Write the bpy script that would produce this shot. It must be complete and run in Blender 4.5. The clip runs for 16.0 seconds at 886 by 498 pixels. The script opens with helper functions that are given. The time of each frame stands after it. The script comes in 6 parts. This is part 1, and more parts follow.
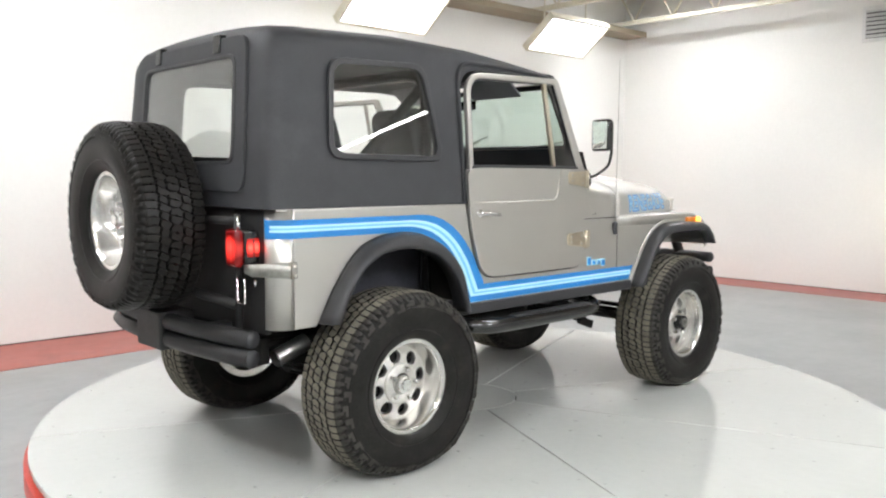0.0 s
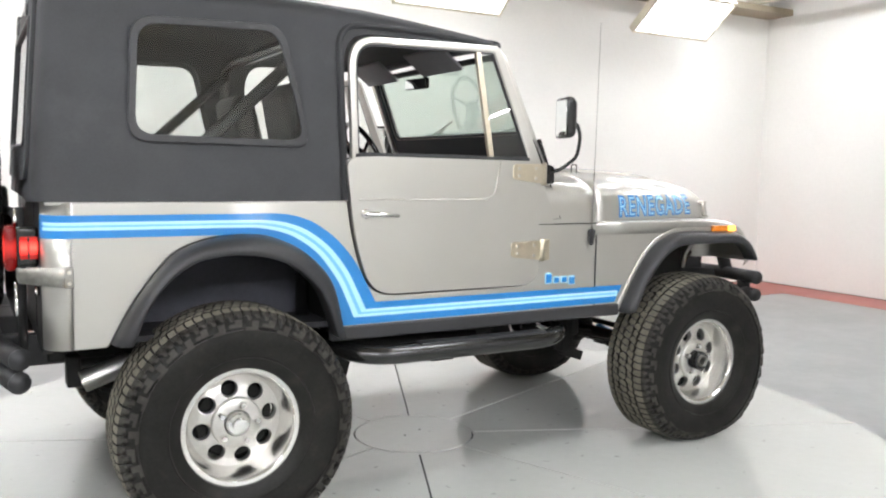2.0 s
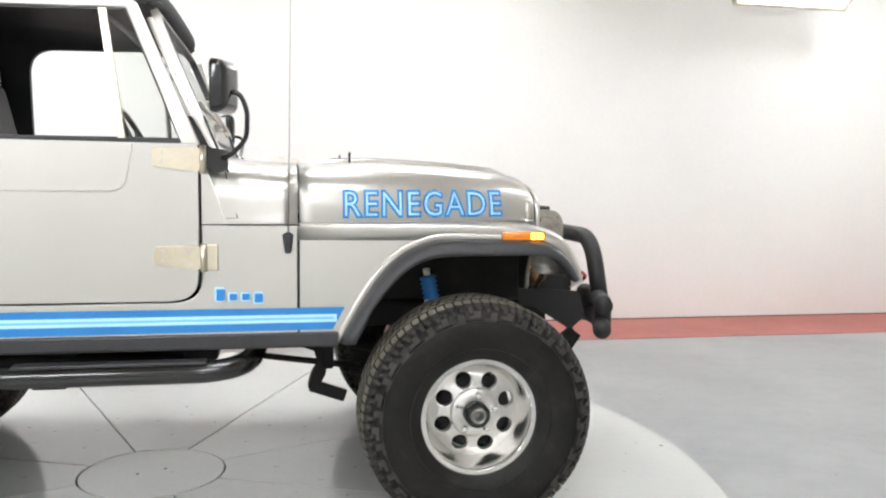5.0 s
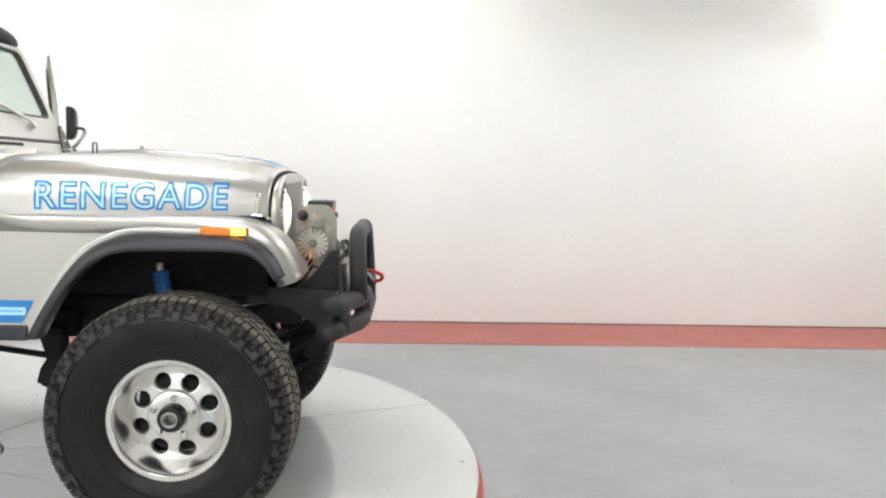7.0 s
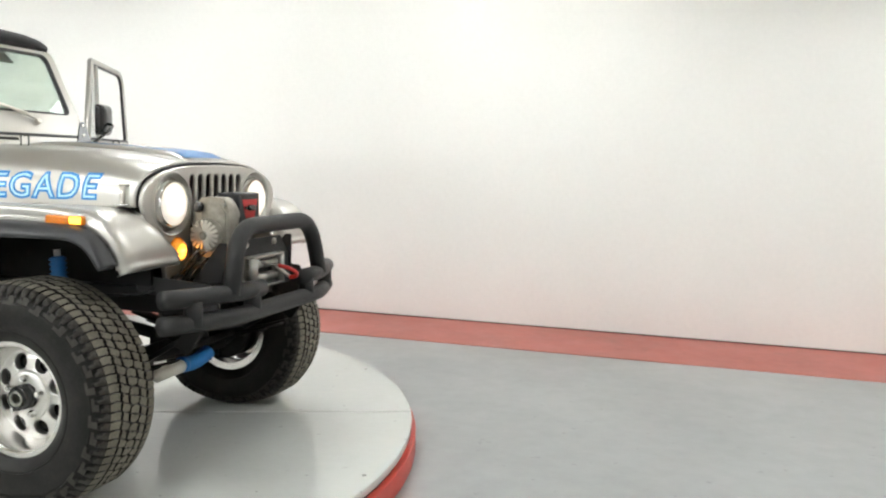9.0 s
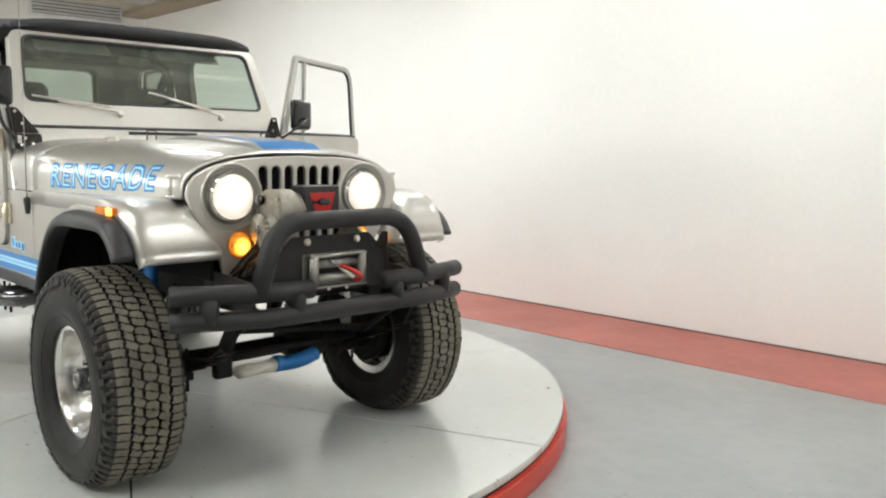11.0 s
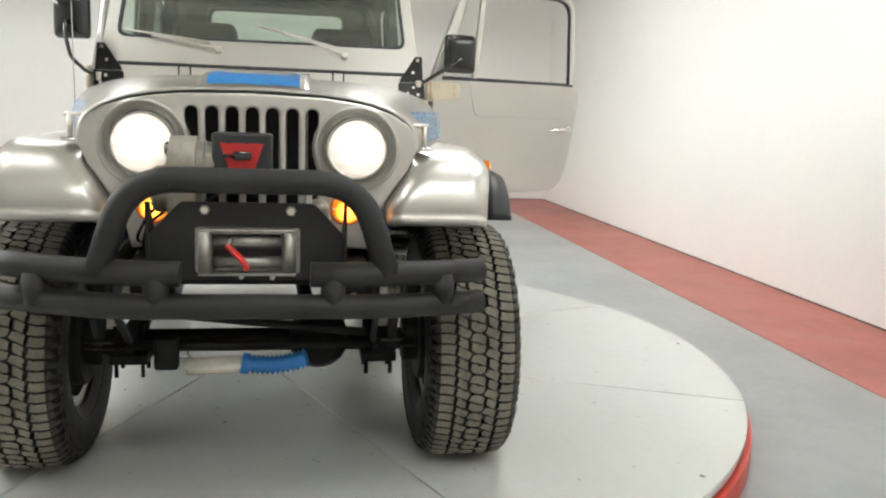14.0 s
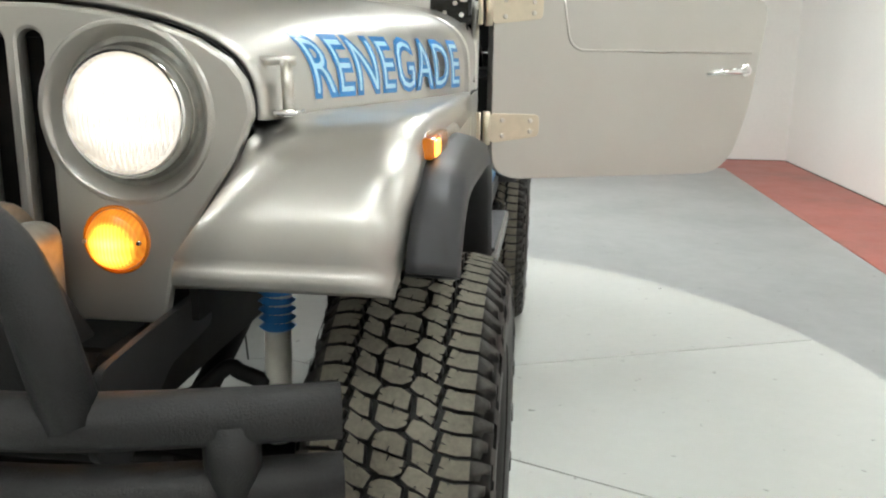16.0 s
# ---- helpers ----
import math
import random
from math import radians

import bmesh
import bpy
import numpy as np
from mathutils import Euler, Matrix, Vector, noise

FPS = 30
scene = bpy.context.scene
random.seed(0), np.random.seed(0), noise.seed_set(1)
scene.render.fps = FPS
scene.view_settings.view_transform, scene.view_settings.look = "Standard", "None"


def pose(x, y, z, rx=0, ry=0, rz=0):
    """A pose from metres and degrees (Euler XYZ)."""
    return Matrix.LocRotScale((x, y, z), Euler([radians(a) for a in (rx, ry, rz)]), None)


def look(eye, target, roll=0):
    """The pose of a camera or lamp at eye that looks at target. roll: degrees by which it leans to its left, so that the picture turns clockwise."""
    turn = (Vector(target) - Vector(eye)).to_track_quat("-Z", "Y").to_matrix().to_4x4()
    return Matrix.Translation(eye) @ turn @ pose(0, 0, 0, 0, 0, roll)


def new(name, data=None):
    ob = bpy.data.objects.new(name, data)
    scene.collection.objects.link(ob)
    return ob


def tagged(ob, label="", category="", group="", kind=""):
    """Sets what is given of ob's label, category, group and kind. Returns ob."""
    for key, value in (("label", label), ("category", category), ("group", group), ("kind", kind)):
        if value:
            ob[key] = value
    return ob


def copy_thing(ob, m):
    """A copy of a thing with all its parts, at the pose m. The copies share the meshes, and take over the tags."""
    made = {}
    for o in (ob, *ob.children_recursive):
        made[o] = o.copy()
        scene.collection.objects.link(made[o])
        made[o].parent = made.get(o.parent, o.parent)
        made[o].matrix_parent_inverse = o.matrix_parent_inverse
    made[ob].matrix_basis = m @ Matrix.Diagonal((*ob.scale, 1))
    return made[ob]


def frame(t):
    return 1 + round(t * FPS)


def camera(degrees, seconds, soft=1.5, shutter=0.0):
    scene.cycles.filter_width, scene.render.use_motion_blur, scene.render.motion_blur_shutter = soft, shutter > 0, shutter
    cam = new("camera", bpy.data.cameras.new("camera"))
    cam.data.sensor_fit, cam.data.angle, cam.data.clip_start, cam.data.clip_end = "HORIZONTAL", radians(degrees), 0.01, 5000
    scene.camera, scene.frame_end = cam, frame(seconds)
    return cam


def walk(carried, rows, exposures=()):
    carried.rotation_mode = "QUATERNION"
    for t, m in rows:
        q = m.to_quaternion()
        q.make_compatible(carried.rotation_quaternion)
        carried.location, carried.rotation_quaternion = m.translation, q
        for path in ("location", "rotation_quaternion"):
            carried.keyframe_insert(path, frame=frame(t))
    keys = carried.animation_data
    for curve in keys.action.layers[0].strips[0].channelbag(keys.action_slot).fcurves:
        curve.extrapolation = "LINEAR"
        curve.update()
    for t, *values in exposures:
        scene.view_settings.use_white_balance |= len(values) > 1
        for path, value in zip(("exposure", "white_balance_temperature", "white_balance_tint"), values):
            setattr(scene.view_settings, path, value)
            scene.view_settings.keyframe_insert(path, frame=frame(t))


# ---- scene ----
cam = camera(56.0, 16.0, soft=2.15)
PATH = [
    (0, (-3.64, -3.726, 1.387), (-2.285, -2.266, 1.203), 0.2),
    (0.5, (-3.247, -3.707, 1.387), (-1.963, -2.186, 1.197), 0.5),
    (1, (-2.837, -3.728, 1.393), (-1.639, -2.139, 1.199), 0.7),
    (1.5, (-2.416, -3.805, 1.381), (-1.331, -2.136, 1.19), 0.9),
    (2, (-2.038, -3.826, 1.367), (-1.052, -2.097, 1.174), 1.0),
    (2.5, (-1.643, -3.872, 1.355), (-0.769, -2.083, 1.162), 1.0),
    (3, (-1.192, -3.932, 1.352), (-0.451, -2.084, 1.162), 1.0),
    (3.5, (-0.808, -3.924, 1.343), (-0.148, -2.045, 1.162), 1.2),
    (6, (1.246, -3.777, 1.291), (1.499, -1.802, 1.107), 0.8),
    (6.5, (1.578, -3.787, 1.316), (1.79, -1.807, 1.123), 1.2),
    (7, (2.051, -3.78, 1.309), (2.134, -1.79, 1.124), 1.2),
    (7.5, (2.446, -3.717, 1.297), (2.421, -1.725, 1.119), 1.4),
    (8, (2.899, -3.626, 1.292), (2.706, -1.643, 1.113), 1.2),
    (8.5, (3.292, -3.496, 1.314), (2.921, -1.54, 1.122), 1.6),
    (9, (3.611, -3.275, 1.315), (3.026, -1.373, 1.113), 1.4),
    (9.5, (3.919, -2.987, 1.289), (3.079, -1.183, 1.09), 1.0),
    (9.7, (4.016, -2.871, 1.295), (3.088, -1.112, 1.088), 0.9),
    (11.8, (4.704, -1.408, 1.303), (3.036, -0.328, 1.081), 0.9),
    (12, (4.741, -1.257, 1.296), (3.027, -0.251, 1.074), 1.1),
    (12.5, (4.775, -0.862, 1.288), (2.961, -0.054, 1.052), 1.3),
    (13, (4.666, -0.522, 1.283), (2.792, 0.126, 1.022), 1.8),
    (13.5, (4.491, -0.174, 1.267), (2.573, 0.316, 0.982), 2.0),
    (14, (4.227, 0.145, 1.255), (2.284, 0.487, 0.929), 2.1),
    (14.5, (3.874, 0.361, 1.239), (1.923, 0.602, 0.871), 2.1),
    (15, (3.487, 0.605, 1.226), (1.53, 0.689, 0.824), 1.8),
    (15.5, (3.071, 0.778, 1.217), (1.118, 0.719, 0.789), 1.3),
    (16, (2.714, 0.951, 1.219), (0.781, 0.71, 0.763), 0.9),
]
walk(cam, [(t, look(eye, target, roll)) for t, eye, target, roll in PATH],
     exposures=[(0.0, 0.22, 6450, 16), (3.5, 0.28, 6400, 17), (7.0, 0.20, 6400, 15), (9.5, 0.15, 6550, 12), (12.0, 0.17, 6600, 12), (14.0, 0.21, 6600, 12), (16.0, 0.17, 6500, 10)])


# ---- world and light ----
world = bpy.data.worlds.new("world")
scene.world = world
world.use_nodes = True
world.node_tree.nodes["Background"].inputs["Color"].default_value = (0.9, 0.95, 1.0, 1)
world.node_tree.nodes["Background"].inputs["Strength"].default_value = 0.02

LAMP_POWER = 62.0          # base radiance of the studio panels and the added fill panels
HEADLIGHT_POWER = 1.6


# ---- materials ----
def material(name, color, rough=0.5, metal=0.0, vary=0.12, scale=4.0, fine=60.0, bump=0.0, coat=0.0, rough_vary=0.04,
             stain=None, stain_amount=0.0, stain_scale=1.2, bump_scale=None, transmission=0.0, random_tone=0.0, spec=0.5, specks=0.0):
    """A procedural surface: two scales of tone, uneven gloss, fine relief and stains with a shape of their own."""
    m = bpy.data.materials.new(name)
    m.use_nodes = True
    nt = m.node_tree
    bsdf = nt.nodes["Principled BSDF"]
    link = nt.links.new
    coord = nt.nodes.new("ShaderNodeTexCoord").outputs["Object"]

    def noise_node(s, detail=4.0, roughness=0.55):
        n = nt.nodes.new("ShaderNodeTexNoise")
        n.inputs["Scale"].default_value = s
        n.inputs["Detail"].default_value = detail
        n.inputs["Roughness"].default_value = roughness
        link(coord, n.inputs["Vector"])
        return n.outputs["Fac"]

    def math_node(op, a, b):
        n = nt.nodes.new("ShaderNodeMath")
        n.operation = op
        for k, v in enumerate((a, b)):
            if isinstance(v, (int, float)):
                n.inputs[k].default_value = v
            else:
                link(v, n.inputs[k])
        return n.outputs[0]

    def mix(fac, a, b):
        n = nt.nodes.new("ShaderNodeMix")
        n.data_type = "RGBA"
        link(fac, n.inputs["Factor"])
        for k, v in (("A", a), ("B", b)):
            sock = [i for i in n.inputs if i.name == k and i.type == "RGBA"][0]
            if isinstance(v, tuple):
                sock.default_value = v
            else:
                link(v, sock)
        return [o for o in n.outputs if o.type == "RGBA"][0]

    def tone(k):
        return (*[min(1.0, c * k) for c in color], 1)

    big, small = noise_node(scale), noise_node(fine, 3.0)
    both = math_node("ADD", math_node("MULTIPLY", big, 0.65), math_node("MULTIPLY", small, 0.35))
    spread = nt.nodes.new("ShaderNodeMapRange")
    spread.inputs["From Min"].default_value, spread.inputs["From Max"].default_value = 0.35, 0.65
    link(both, spread.inputs["Value"])
    out = mix(spread.outputs["Result"], tone(1 - vary), tone(1 + vary))
    if stain:
        s = nt.nodes.new("ShaderNodeMapRange")
        s.inputs["From Min"].default_value, s.inputs["From Max"].default_value = 0.56, 0.74
        s.inputs["To Max"].default_value = stain_amount
        link(noise_node(stain_scale, 7.0, 0.66), s.inputs["Value"])
        out = mix(s.outputs["Result"], out, (*stain, 1))
    if specks:
        d = nt.nodes.new("ShaderNodeMapRange")
        d.inputs["From Min"].default_value, d.inputs["From Max"].default_value = 0.70, 0.76
        d.inputs["To Max"].default_value = specks
        link(noise_node(17.0, 2.0), d.inputs["Value"])
        out = mix(d.outputs["Result"], out, (0.10, 0.095, 0.085, 1))
    if random_tone:
        info = nt.nodes.new("ShaderNodeObjectInfo").outputs["Random"]
        hsv = nt.nodes.new("ShaderNodeHueSaturation")
        link(math_node("ADD", math_node("MULTIPLY", info, random_tone), 1 - random_tone / 2), hsv.inputs["Value"])
        link(out, hsv.inputs["Color"])
        out = hsv.outputs["Color"]
    link(out, bsdf.inputs["Base Color"])
    r = math_node("ADD", math_node("MULTIPLY", math_node("SUBTRACT", noise_node(scale * 2.3, 5.0), 0.5), rough_vary * 3), rough)
    link(r, bsdf.inputs["Roughness"])
    bsdf.inputs["Metallic"].default_value = metal
    bsdf.inputs["Coat Weight"].default_value = coat
    bsdf.inputs["Coat Roughness"].default_value = 0.06
    bsdf.inputs["Transmission Weight"].default_value = transmission
    bsdf.inputs["Specular IOR Level"].default_value = spec
    if bump:
        b = nt.nodes.new("ShaderNodeBump")
        b.inputs["Strength"].default_value = bump
        b.inputs["Distance"].default_value = 0.002
        link(noise_node(bump_scale or fine * 2, 4.0), b.inputs["Height"])
        link(b.outputs["Normal"], bsdf.inputs["Normal"])
    return m


def glowing(name, color, strength, base=(0.8, 0.8, 0.8)):
    m = bpy.data.materials.new(name)
    m.use_nodes = True
    b = m.node_tree.nodes["Principled BSDF"]
    b.inputs["Base Color"].default_value = (*base, 1)
    b.inputs["Roughness"].default_value = 0.25
    b.inputs["Emission Color"].default_value = (*color, 1)
    b.inputs["Emission Strength"].default_value = strength
    return m


def pane_glass(name, tint, dust=0.0):
    """Thin flat glass: clear with a tint, mirror-like at a grazing angle, with a film of dust."""
    m = bpy.data.materials.new(name)
    m.use_nodes = True
    nt = m.node_tree
    nt.nodes.remove(nt.nodes["Principled BSDF"])
    clear, gloss = nt.nodes.new("ShaderNodeBsdfTransparent"), nt.nodes.new("ShaderNodeBsdfGlossy")
    clear.inputs["Color"].default_value = (*tint, 1)
    gloss.inputs["Roughness"].default_value = 0.01
    weight, power, scale_up, mixer = nt.nodes.new("ShaderNodeLayerWeight"), nt.nodes.new("ShaderNodeMath"), nt.nodes.new("ShaderNodeMath"), nt.nodes.new("ShaderNodeMixShader")
    power.operation, power.inputs[1].default_value = "POWER", 3.5
    scale_up.operation, scale_up.inputs[1].default_value, scale_up.inputs[2].default_value = "MULTIPLY_ADD", 0.85, 0.075
    nt.links.new(weight.outputs["Facing"], power.inputs[0])
    nt.links.new(power.outputs[0], scale_up.inputs[0])
    nt.links.new(scale_up.outputs[0], mixer.inputs[0])
    nt.links.new(clear.outputs[0], mixer.inputs[1])
    nt.links.new(gloss.outputs[0], mixer.inputs[2])
    film, layer = nt.nodes.new("ShaderNodeBsdfDiffuse"), nt.nodes.new("ShaderNodeMixShader")
    film.inputs["Color"].default_value = (0.62, 0.62, 0.54, 1)
    layer.inputs[0].default_value = dust
    nt.links.new(mixer.outputs[0], layer.inputs[1])
    nt.links.new(film.outputs[0], layer.inputs[2])
    nt.links.new(layer.outputs[0], nt.nodes["Material Output"].inputs["Surface"])
    return m


WALL = material("wall_paint", (0.835, 0.825, 0.79), 0.55, vary=0.03, scale=0.6, fine=25, bump=0.15, bump_scale=180, rough_vary=0.05)
CEIL = material("ceiling_paint", (0.36, 0.305, 0.22), 0.7, vary=0.10, scale=0.8)
TRUSS = material("cream_truss_paint", (0.72, 0.68, 0.55), 0.5)
FLOOR = material("grey_sealed_concrete", (0.298, 0.308, 0.305), 0.37, vary=0.11, scale=0.8, fine=9, bump=0.05, stain=(0.41, 0.41, 0.40),
                 stain_amount=0.40, stain_scale=0.55, rough_vary=0.07, specks=0.35)
RED = material("red_floor_paint", (0.39, 0.11, 0.088), 0.44, vary=0.13, scale=1.6, fine=14, stain=(0.20, 0.085, 0.068), stain_amount=0.55, stain_scale=1.1, rough_vary=0.06, specks=0.25)
SKIRT = material("red_skirt_paint", (0.55, 0.05, 0.03), 0.4, vary=0.08, stain=(0.25, 0.03, 0.02), stain_amount=0.4)
PLATE = material("pale_painted_steel", (0.55, 0.56, 0.53), 0.12, vary=0.03, scale=1.1, fine=18, bump=0.03, bump_scale=3,
                 stain=(0.47, 0.47, 0.44), stain_amount=0.25, stain_scale=0.7, rough_vary=0.01, random_tone=0.04, specks=0.5)
GRIME = material("grimy_joint_filler", (0.085, 0.066, 0.055), 0.8, vary=0.4, scale=3, fine=30)
DARK = material("black_gap", (0.012, 0.012, 0.012), 0.8)
SILVER = material("champagne_silver_paint", (0.545, 0.530, 0.490), 0.40, 0.85, vary=0.04, scale=2.0, fine=900, coat=0.6, rough_vary=0.025)
TOPBLACK = material("black_grained_fibreglass", (0.030, 0.031, 0.034), 0.62, vary=0.15, scale=5, fine=120, bump=0.35, bump_scale=420,
                    stain=(0.055, 0.055, 0.058), stain_amount=0.5, stain_scale=3)
FLAREBLACK = material("satin_black_plastic", (0.032, 0.032, 0.034), 0.42, vary=0.15, bump=0.12, bump_scale=500, rough_vary=0.03, spec=0.4)
SATIN = material("powder_coated_black_steel", (0.018, 0.0178, 0.018), 0.50, vary=0.28, scale=8, fine=200, bump=0.6, bump_scale=300, spec=0.38, stain=(0.022, 0.020, 0.018), stain_amount=0.5, stain_scale=12)
GLOSSBLACK = material("gloss_black_paint", (0.010, 0.010, 0.010), 0.2, vary=0.2, coat=0.4, rough_vary=0.02)
CHASSIS = material("grimy_black_chassis", (0.007, 0.0066, 0.006), 0.6, vary=0.3, scale=9, stain=(0.035, 0.030, 0.024), stain_amount=0.5, stain_scale=9, spec=0.25)
RUBBER = material("black_sidewall_rubber", (0.0125, 0.0116, 0.0105), 0.44, vary=0.35, scale=9, fine=90, bump=0.30, bump_scale=60, spec=0.20, stain=(0.030, 0.026, 0.019), stain_amount=0.6, stain_scale=9, rough_vary=0.03)
TREAD = material("dusty_tread_rubber", (0.150, 0.138, 0.107), 0.85, vary=0.3, scale=9, fine=120, bump=0.9, bump_scale=75, stain=(0.06, 0.056, 0.045),
                 stain_amount=0.6, stain_scale=14)
SHOULDER = material("dusty_shoulder_rubber", (0.042, 0.039, 0.034), 0.6, vary=0.35, scale=9, fine=120, bump=0.3, spec=0.25)
CASTALLOY = material("satin_cast_aluminium", (0.70, 0.685, 0.655), 0.36, 1.0, vary=0.06, scale=24, rough_vary=0.01)
ALLOY = material("polished_aluminium", (0.78, 0.765, 0.74), 0.24, 1.0, vary=0.05, scale=14, rough_vary=0.004)
CHROME = material("chrome", (0.86, 0.86, 0.85), 0.12, 1.0, vary=0.03, rough_vary=0.02)
STAINLESS = material("brushed_stainless", (0.66, 0.63, 0.57), 0.36, 1.0, vary=0.05, scale=20, rough_vary=0.02)
HINGE = material("pale_brass_hinge_steel", (0.68, 0.61, 0.48), 0.33, 1.0, vary=0.06, scale=16, rough_vary=0.02)
ZINC = material("dull_zinc", (0.34, 0.335, 0.305), 0.44, 0.9, vary=0.25, scale=14, stain=(0.30, 0.20, 0.10), stain_amount=0.5, stain_scale=16)
CAST = material("cast_aluminium", (0.34, 0.32, 0.275), 0.5, 0.7, vary=0.2, scale=20, stain=(0.32, 0.27, 0.2), stain_amount=0.5, stain_scale=12)
BLUE = material("bright_blue_vinyl", (0.012, 0.200, 0.53), 0.36, vary=0.05, coat=0.4)
MIDBLUE = material("sky_blue_vinyl", (0.16, 0.50, 0.82), 0.36, vary=0.04, coat=0.5)
LIGHTBLUE = material("pale_blue_vinyl", (0.42, 0.74, 0.90), 0.36, vary=0.04, coat=0.5)
BLUERUBBER = material("blue_rubber", (0.02, 0.20, 0.55), 0.45, vary=0.15)
WHITEPAINT = material("white_tube_paint", (0.72, 0.69, 0.60), 0.4, vary=0.1, stain=(0.4, 0.35, 0.25), stain_amount=0.5, stain_scale=15)
REDPLASTIC = glowing("red_lens", (1.0, 0.05, 0.035), 0.3, (0.16, 0.004, 0.004))
SPARETREAD = material("black_new_tread_rubber", (0.030, 0.029, 0.028), 0.7, vary=0.25, scale=9, fine=120, bump=0.3, spec=0.35)
REDLIT = glowing("lit_red_lens", (1.0, 0.05, 0.03), 0.55, (0.30, 0.008, 0.008))
AMBER = material("amber_lens", (0.75, 0.22, 0.015), 0.2, vary=0.05, coat=0.5)
AMBERLIT = glowing("lit_amber_lens", (1.0, 0.36, 0.035), 1.5, (0.7, 0.25, 0.02))
AMBERHOT = glowing("lit_amber_bulb", (1.0, 0.42, 0.04), 5.0, (0.7, 0.35, 0.05))
HEADLIT = glowing("lit_headlight_glass", (1.0, 0.88, 0.70), HEADLIGHT_POWER)
WESTFILL = glowing("west_fill_diffuser", (0.945, 1.0, 0.995), LAMP_POWER)
NORTHPANEL = glowing("north_panel_diffuser", (0.945, 1.0, 0.995), LAMP_POWER * 0.09)
SOFTPANEL = glowing("dim_studio_panel_diffuser", (0.945, 1.0, 0.995), LAMP_POWER * 0.12)
SOUTHPANEL = glowing("south_panel_diffuser", (0.945, 1.0, 0.995), LAMP_POWER * 0.57)
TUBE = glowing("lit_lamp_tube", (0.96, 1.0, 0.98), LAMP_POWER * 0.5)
EASTFILL = glowing("east_fill_diffuser", (0.945, 1.0, 0.995), LAMP_POWER * 0.47)
FRONTFILL = glowing("front_fill_diffuser", (0.945, 1.0, 0.995), LAMP_POWER * 0.31)
LAMPFACE = glowing("round_lamp_diffuser", (0.96, 1.0, 0.98), LAMP_POWER * 0.20)
WALLFILL = glowing("wall_fill_diffuser", (0.945, 1.0, 0.995), LAMP_POWER * 0.26)
ROOFFILL = glowing("roof_fill_diffuser", (0.945, 1.0, 0.995), LAMP_POWER * 0.5)


def fluted(m, low, high, y0, z0, r0, r1, flutes):
    """Lamp glass: brighter round its bulb, with the flutes of the lens across it."""
    nt = m.node_tree
    link = nt.links.new
    split = nt.nodes.new("ShaderNodeSeparateXYZ")
    link(nt.nodes.new("ShaderNodeTexCoord").outputs["Object"], split.inputs[0])

    def calc(op, a, b=0.0):
        n = nt.nodes.new("ShaderNodeMath")
        n.operation = op
        for k, v in enumerate((a, b)):
            if isinstance(v, (int, float)):
                n.inputs[k].default_value = v
            else:
                link(v, n.inputs[k])
        return n.outputs[0]
    dy, dz = calc("SUBTRACT", calc("ABSOLUTE", split.outputs[1]), y0), calc("SUBTRACT", split.outputs[2], z0)
    far = calc("SQRT", calc("ADD", calc("MULTIPLY", dy, dy), calc("MULTIPLY", dz, dz)))
    spread = nt.nodes.new("ShaderNodeMapRange")
    spread.inputs["From Min"].default_value, spread.inputs["From Max"].default_value = r0, r1
    spread.inputs["To Min"].default_value, spread.inputs["To Max"].default_value = high, low
    link(far, spread.inputs["Value"])
    wave = calc("ADD", calc("MULTIPLY", calc("SINE", calc("MULTIPLY", dy, flutes)), 0.22), 0.78)
    band = calc("ADD", calc("MULTIPLY", calc("SINE", calc("MULTIPLY", dz, flutes * 0.22)), 0.15), 0.85)
    link(calc("MULTIPLY", calc("MULTIPLY", wave, band), spread.outputs["Result"]), m.node_tree.nodes["Principled BSDF"].inputs["Emission Strength"])


fluted(HEADLIT, 0.55, HEADLIGHT_POWER, 0.328, 1.126, 0.035, 0.094, 700.0)
fluted(REDPLASTIC, 0.05, 3.5, 0.590, 1.066, 0.004, 0.060, 260.0)
fluted(REDLIT, 0.45, 6.0, 0.654, 1.070, 0.001, 0.026, 260.0)
fluted(AMBERLIT, 0.70, 13.0, 0.299, 0.926, 0.006, 0.040, 1100.0)
GLASS = pane_glass("clear_window_glass", (0.96, 0.975, 0.965))
TINTED = pane_glass("green_tinted_glass", (0.84, 0.92, 0.88), 0.065)
VINYL = material("black_seat_vinyl", (0.016, 0.016, 0.017), 0.5, vary=0.2, bump=0.3, bump_scale=220)
VISOR = material("grey_visor_vinyl", (0.26, 0.26, 0.27), 0.6, vary=0.08)
INTERIOR = material("black_interior_trim", (0.022, 0.022, 0.025), 0.65, vary=0.2)
REDPAINT = material("red_badge_paint", (0.52, 0.02, 0.02), 0.35, vary=0.06)
REDHOOK = material("red_hook_paint", (0.50, 0.02, 0.015), 0.4, vary=0.1)
MIRROR = material("mirror_glass", (0.9, 0.92, 0.92), 0.02, 1.0, vary=0.0, rough_vary=0.0)
ARCH = material("dark_sprayed_arch_liner", (0.052, 0.053, 0.064), 0.75, vary=0.2, scale=6, bump=0.4, bump_scale=120, specks=0.3)
VENT = material("galvanised_vent", (0.74, 0.74, 0.72), 0.5, 0.1, vary=0.1)


